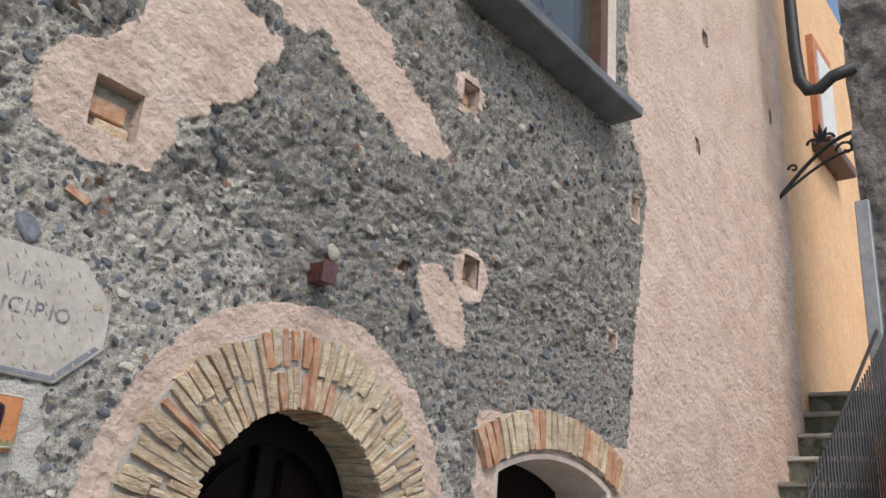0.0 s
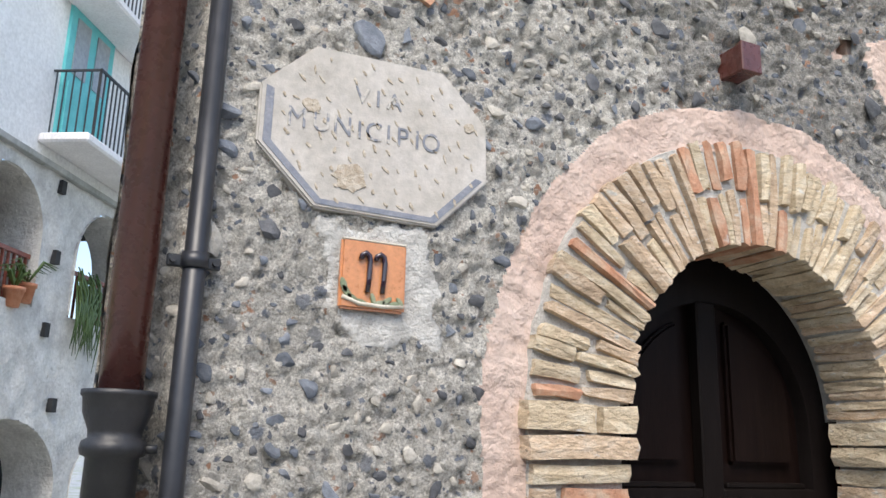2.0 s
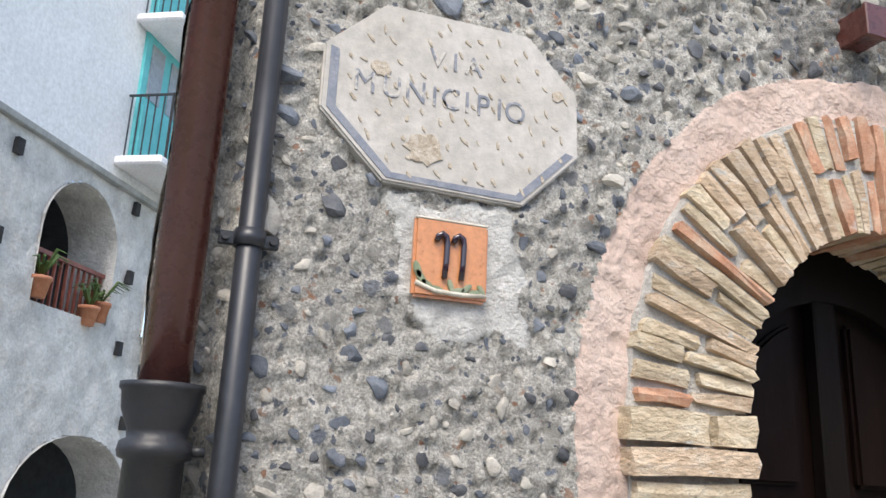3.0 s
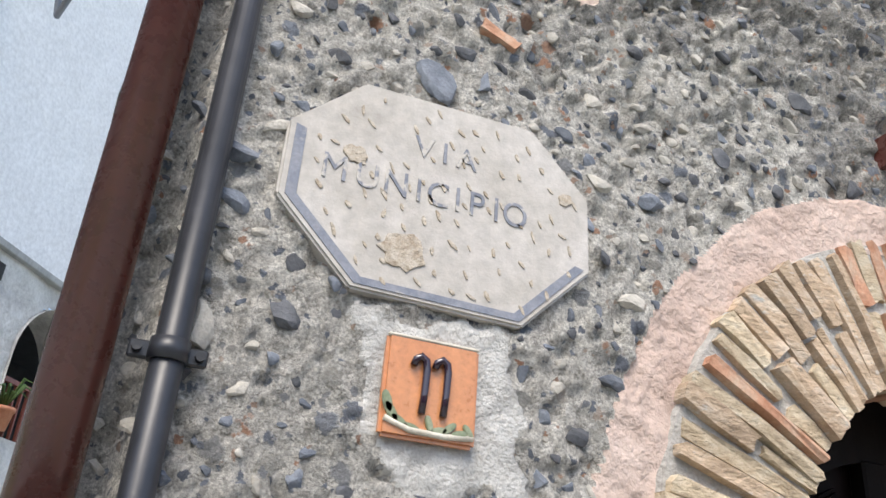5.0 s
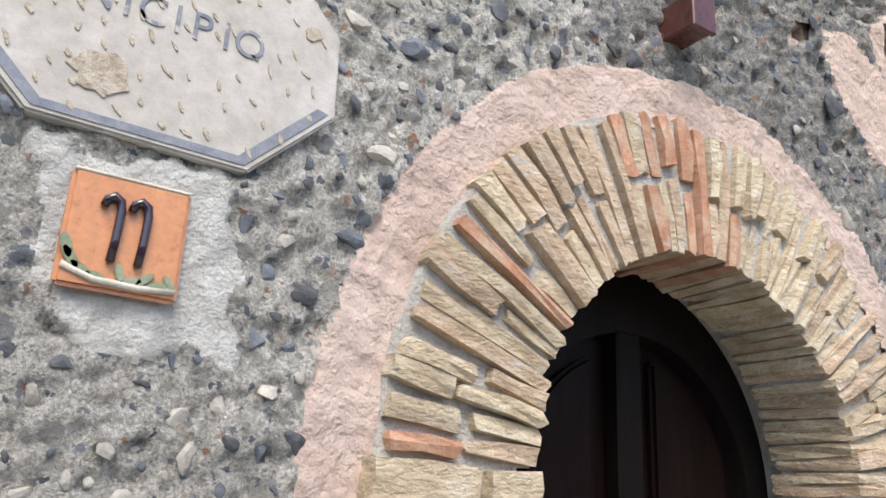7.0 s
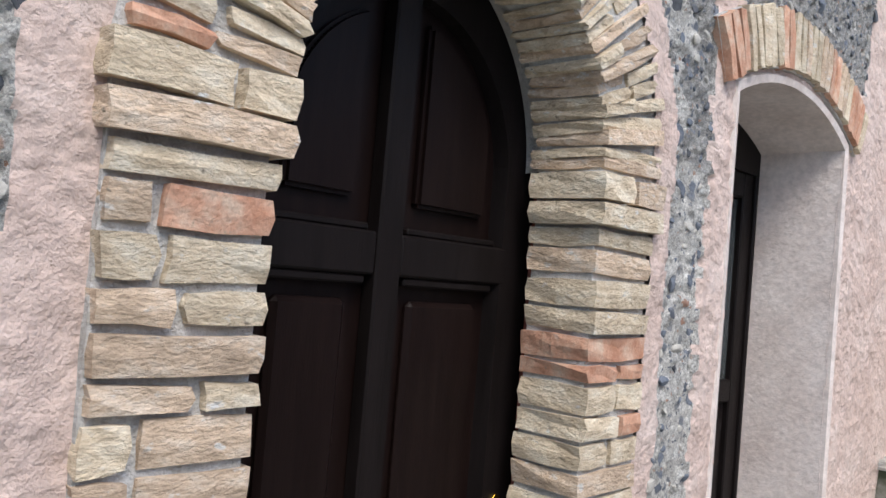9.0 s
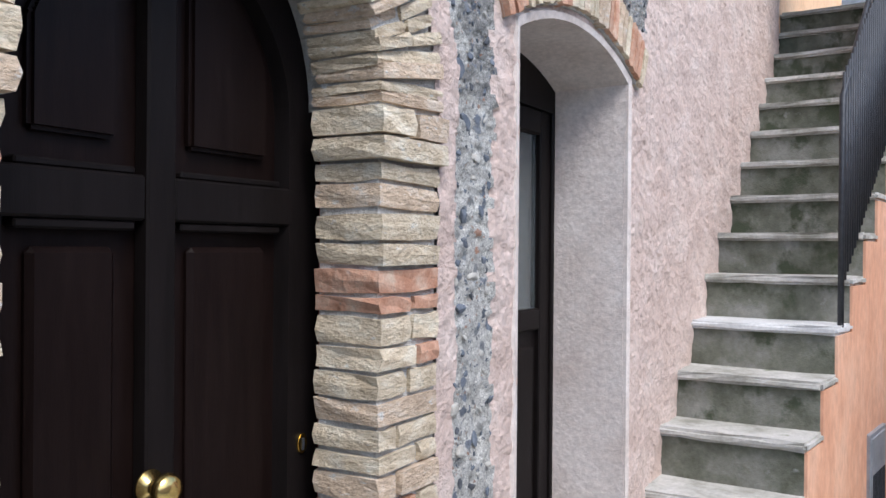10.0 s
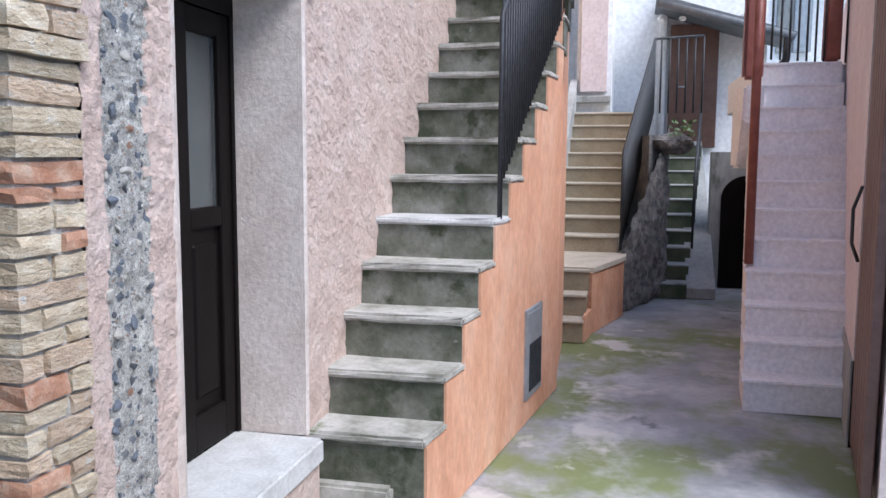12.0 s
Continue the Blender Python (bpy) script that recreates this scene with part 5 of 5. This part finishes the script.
        d = put("balcony_door", box(0.45, 1.75, -0.05, 0.02, z, z + 2.25), M_TURQ, "turquoise painted balcony door")
        for a in (0.54, 1.14):
            put("door_panel", box(a, a + 0.5, -0.075, -0.04, z + 0.12, z + 1.0, 0.015), M_TURQ, "", d)
            put("door_pane", box(a + 0.06, a + 0.44, -0.07, -0.045, z + 1.15, z + 2.05), M_GALV, "", d)
    for i, (u, z) in enumerate(((0.35, 3.40), (0.1, 3.30), (-1.0, 3.45))):
        pot = thing("flower_pot", "terracotta flower pot on the loggia ledge", "flower pot", "pots on the loggia")
        pot.matrix_world = base @ Matrix.Translation((u, -0.02, z))
        b = lathe([(0.09, 0), (0.13, 0.22), (0.145, 0.22), (0.145, 0.27), (0.12, 0.27)], 14)
        q = part("pot", b, M_TERRA, pot)
        q.matrix_basis = Matrix()
        r = random.Random(i)
        lf = bmesh.new()
        for k in range(16):
            a, rr = r.uniform(0, 6.28), r.uniform(0.15, 0.4)
            tube([(0, 0, 0.25), (rr * 0.5 * math.cos(a), rr * 0.5 * math.sin(a), 0.25 + rr * 0.9), (rr * math.cos(a), rr * math.sin(a), 0.25 + rr * 0.7)], [0.012, 0.02, 0.003], 4, bm=lf)
        q = tagged(part("foliage", lf, M_LEAF, pot), kind="stuff")
    pl = thing("trailing_plant", "trailing plant hanging over the loggia rail", "plant")
    pl.matrix_world = base @ Matrix.Translation((1.75, -0.05, 3.6))
    r = random.Random(9)
    lf = bmesh.new()
    for k in range(60):
        x = r.uniform(-0.2, 0.4)
        z0, ln = r.uniform(0.2, 0.6), r.uniform(0.4, 1.2)
        tube([(x, 0, z0), (x + r.uniform(-0.15, 0.15), -0.12, z0 - ln * 0.4), (x + r.uniform(-0.2, 0.2), -0.1, z0 - ln)], [0.012, 0.02, 0.004], 4, bm=lf)
    tagged(part("stems", lf, M_LEAF, pl), kind="stuff")
    c = thing("overhead_cable", "black twisted cable strung across the square", "cable")
    part("cable", tube([(-6, 9.5, 9.2), (-2, 8, 7.9), (-0.9, 6.6, 6.6), (-0.4, 5.0, 4.47), (0.33, 2.0, 3.05)], 0.018, 8), M_BLACKP, c)
    y = thing("yellow_house", "ochre house corner with a tiled roof edge", "house", kind="structure")
    part("wall", box(-6.0, -2.15, 9.6, 12.5, 0, 8.2), M_YELLOW, y)
    part("roof", box(-6.2, -2.0, 9.4, 12.7, 8.2, 8.38), M_ROOF, y)


palace()

# ---- stones bedded in the rubble wall (last: many small pieces) ----
def stone_mesh(seed):
    r = random.Random(seed)
    b = bmesh.new()
    bmesh.ops.create_icosphere(b, subdivisions=2, radius=0.5)
    off = Vector((seed * 3.7, 1.3, 0.2))
    cuts = [(Vector((r.gauss(0, 1), r.gauss(0, 0.5), r.gauss(0, 1))).normalized(), r.uniform(0.20, 0.40)) for _ in range(10)]
    for v in b.verts:
        for nrm, dist in cuts:
            over = v.co.dot(nrm) - dist
            if over > 0:
                v.co -= nrm * over * 0.95
        v.co *= 1 + 0.12 * noise.noise(v.co * 3 + off)
    me = bpy.data.meshes.new("stone")
    b.to_mesh(me)
    b.free()
    return me


def stones():
    r = random.Random(21)
    shapes = [[stone_mesh(i * 3 + k) for i in range(6)] for k in range(3)]
    for k in range(3):
        for me in shapes[k]:
            me.materials.append(STONES[k])
    holder = thing("wall_stones", "dark and blue-grey stones bedded in the rubble wall", "stones", kind="structure")
    placed = []
    made = 0
    rest = {0: [[], []], 1: [[], []], 2: [[], []]}
    g = np.random.default_rng(5)
    PX = np.concatenate([g.uniform(0.32, 1.25, 4000), g.uniform(0.32, 3.6, 14000)])
    PZ = np.concatenate([g.uniform(1.3, 2.55, 4000), g.uniform(0.0, 4.25, 14000)])
    PS = np.clip(g.lognormal(math.log(0.024), 0.42, 18000), 0.013, 0.062)
    ok = ~pink_mask(PX, PZ) & ~white_mask(PX, PZ) & (PX > 0.345) & wall_keep(PX, PZ) & (blob(PX, PZ, SX, SZ, 0.215, 0.155) > 1) & ~((PX > 0.60) & (PX < 0.82) & (PZ > 1.72) & (PZ < 1.92))
    ok &= (PZ < 2.35) | (g.random(18000) > 0.35)
    PX, PZ, PS = PX[ok], PZ[ok], PS[ok]
    PY = wall_depth(PX, PZ)
    cells = {}
    for x, z, size, y in zip(PX.tolist(), PZ.tolist(), PS.tolist(), PY.tolist()):
        cell = (int(x / 0.08), int(z / 0.08))
        near = [q for i in (-1, 0, 1) for j in (-1, 0, 1) for q in cells.get((cell[0] + i, cell[1] + j), ())]
        if any(abs(x - a) < (size + s) * 0.62 and abs(z - c) < (size + s) * 0.55 for a, c, s in near):
            continue
        cells.setdefault(cell, []).append((x, z, size))
        placed.append((x, z, size))
        k = r.choices((0, 1, 2), (5, 3, 3))[0]
        me = r.choice(shapes[k])
        m = Matrix.Translation((x, y + size * 0.0, z)) @ Matrix.Rotation(r.gauss(0.5, 0.5), 4, "Y") @ Matrix.Rotation(r.gauss(0, 0.25), 4, "X") @ Matrix.Diagonal((size * 1.3 * r.uniform(0.75, 1.25), size * 0.42, size * 0.9 * r.uniform(0.75, 1.3), 1))
        if made < 300 and 0.29 < x < 1.25 and 1.3 < z < 2.55 and size > 0.017:
            ob = new("stone", me)
            ob.matrix_world = m
            ob.parent = holder
            made += 1
        else:
            vs, fs = rest[k]
            o = len(vs)
            vs += [tuple(m @ v.co) for v in me.vertices]
            fs += [tuple(o + i for i in p.vertices) for p in me.polygons]
        if len(placed) > 3200:
            break
    for k in range(3):
        me = bpy.data.meshes.new("small_stones")
        me.from_pydata(rest[k][0], [], rest[k][1])
        me.materials.append(STONES[k])
        ob = new("small_stones", me)
        ob.parent = holder
        tagged(ob, kind="stuff")
    b = brick_mesh(0.06, 0.03, 0.018, 4)
    place_brick(b, M_BRICKS[2], Matrix.Translation((0.775, WY + 0.006, 2.345)) @ Matrix.Rotation(0.35, 4, "Y"), holder)


stones()
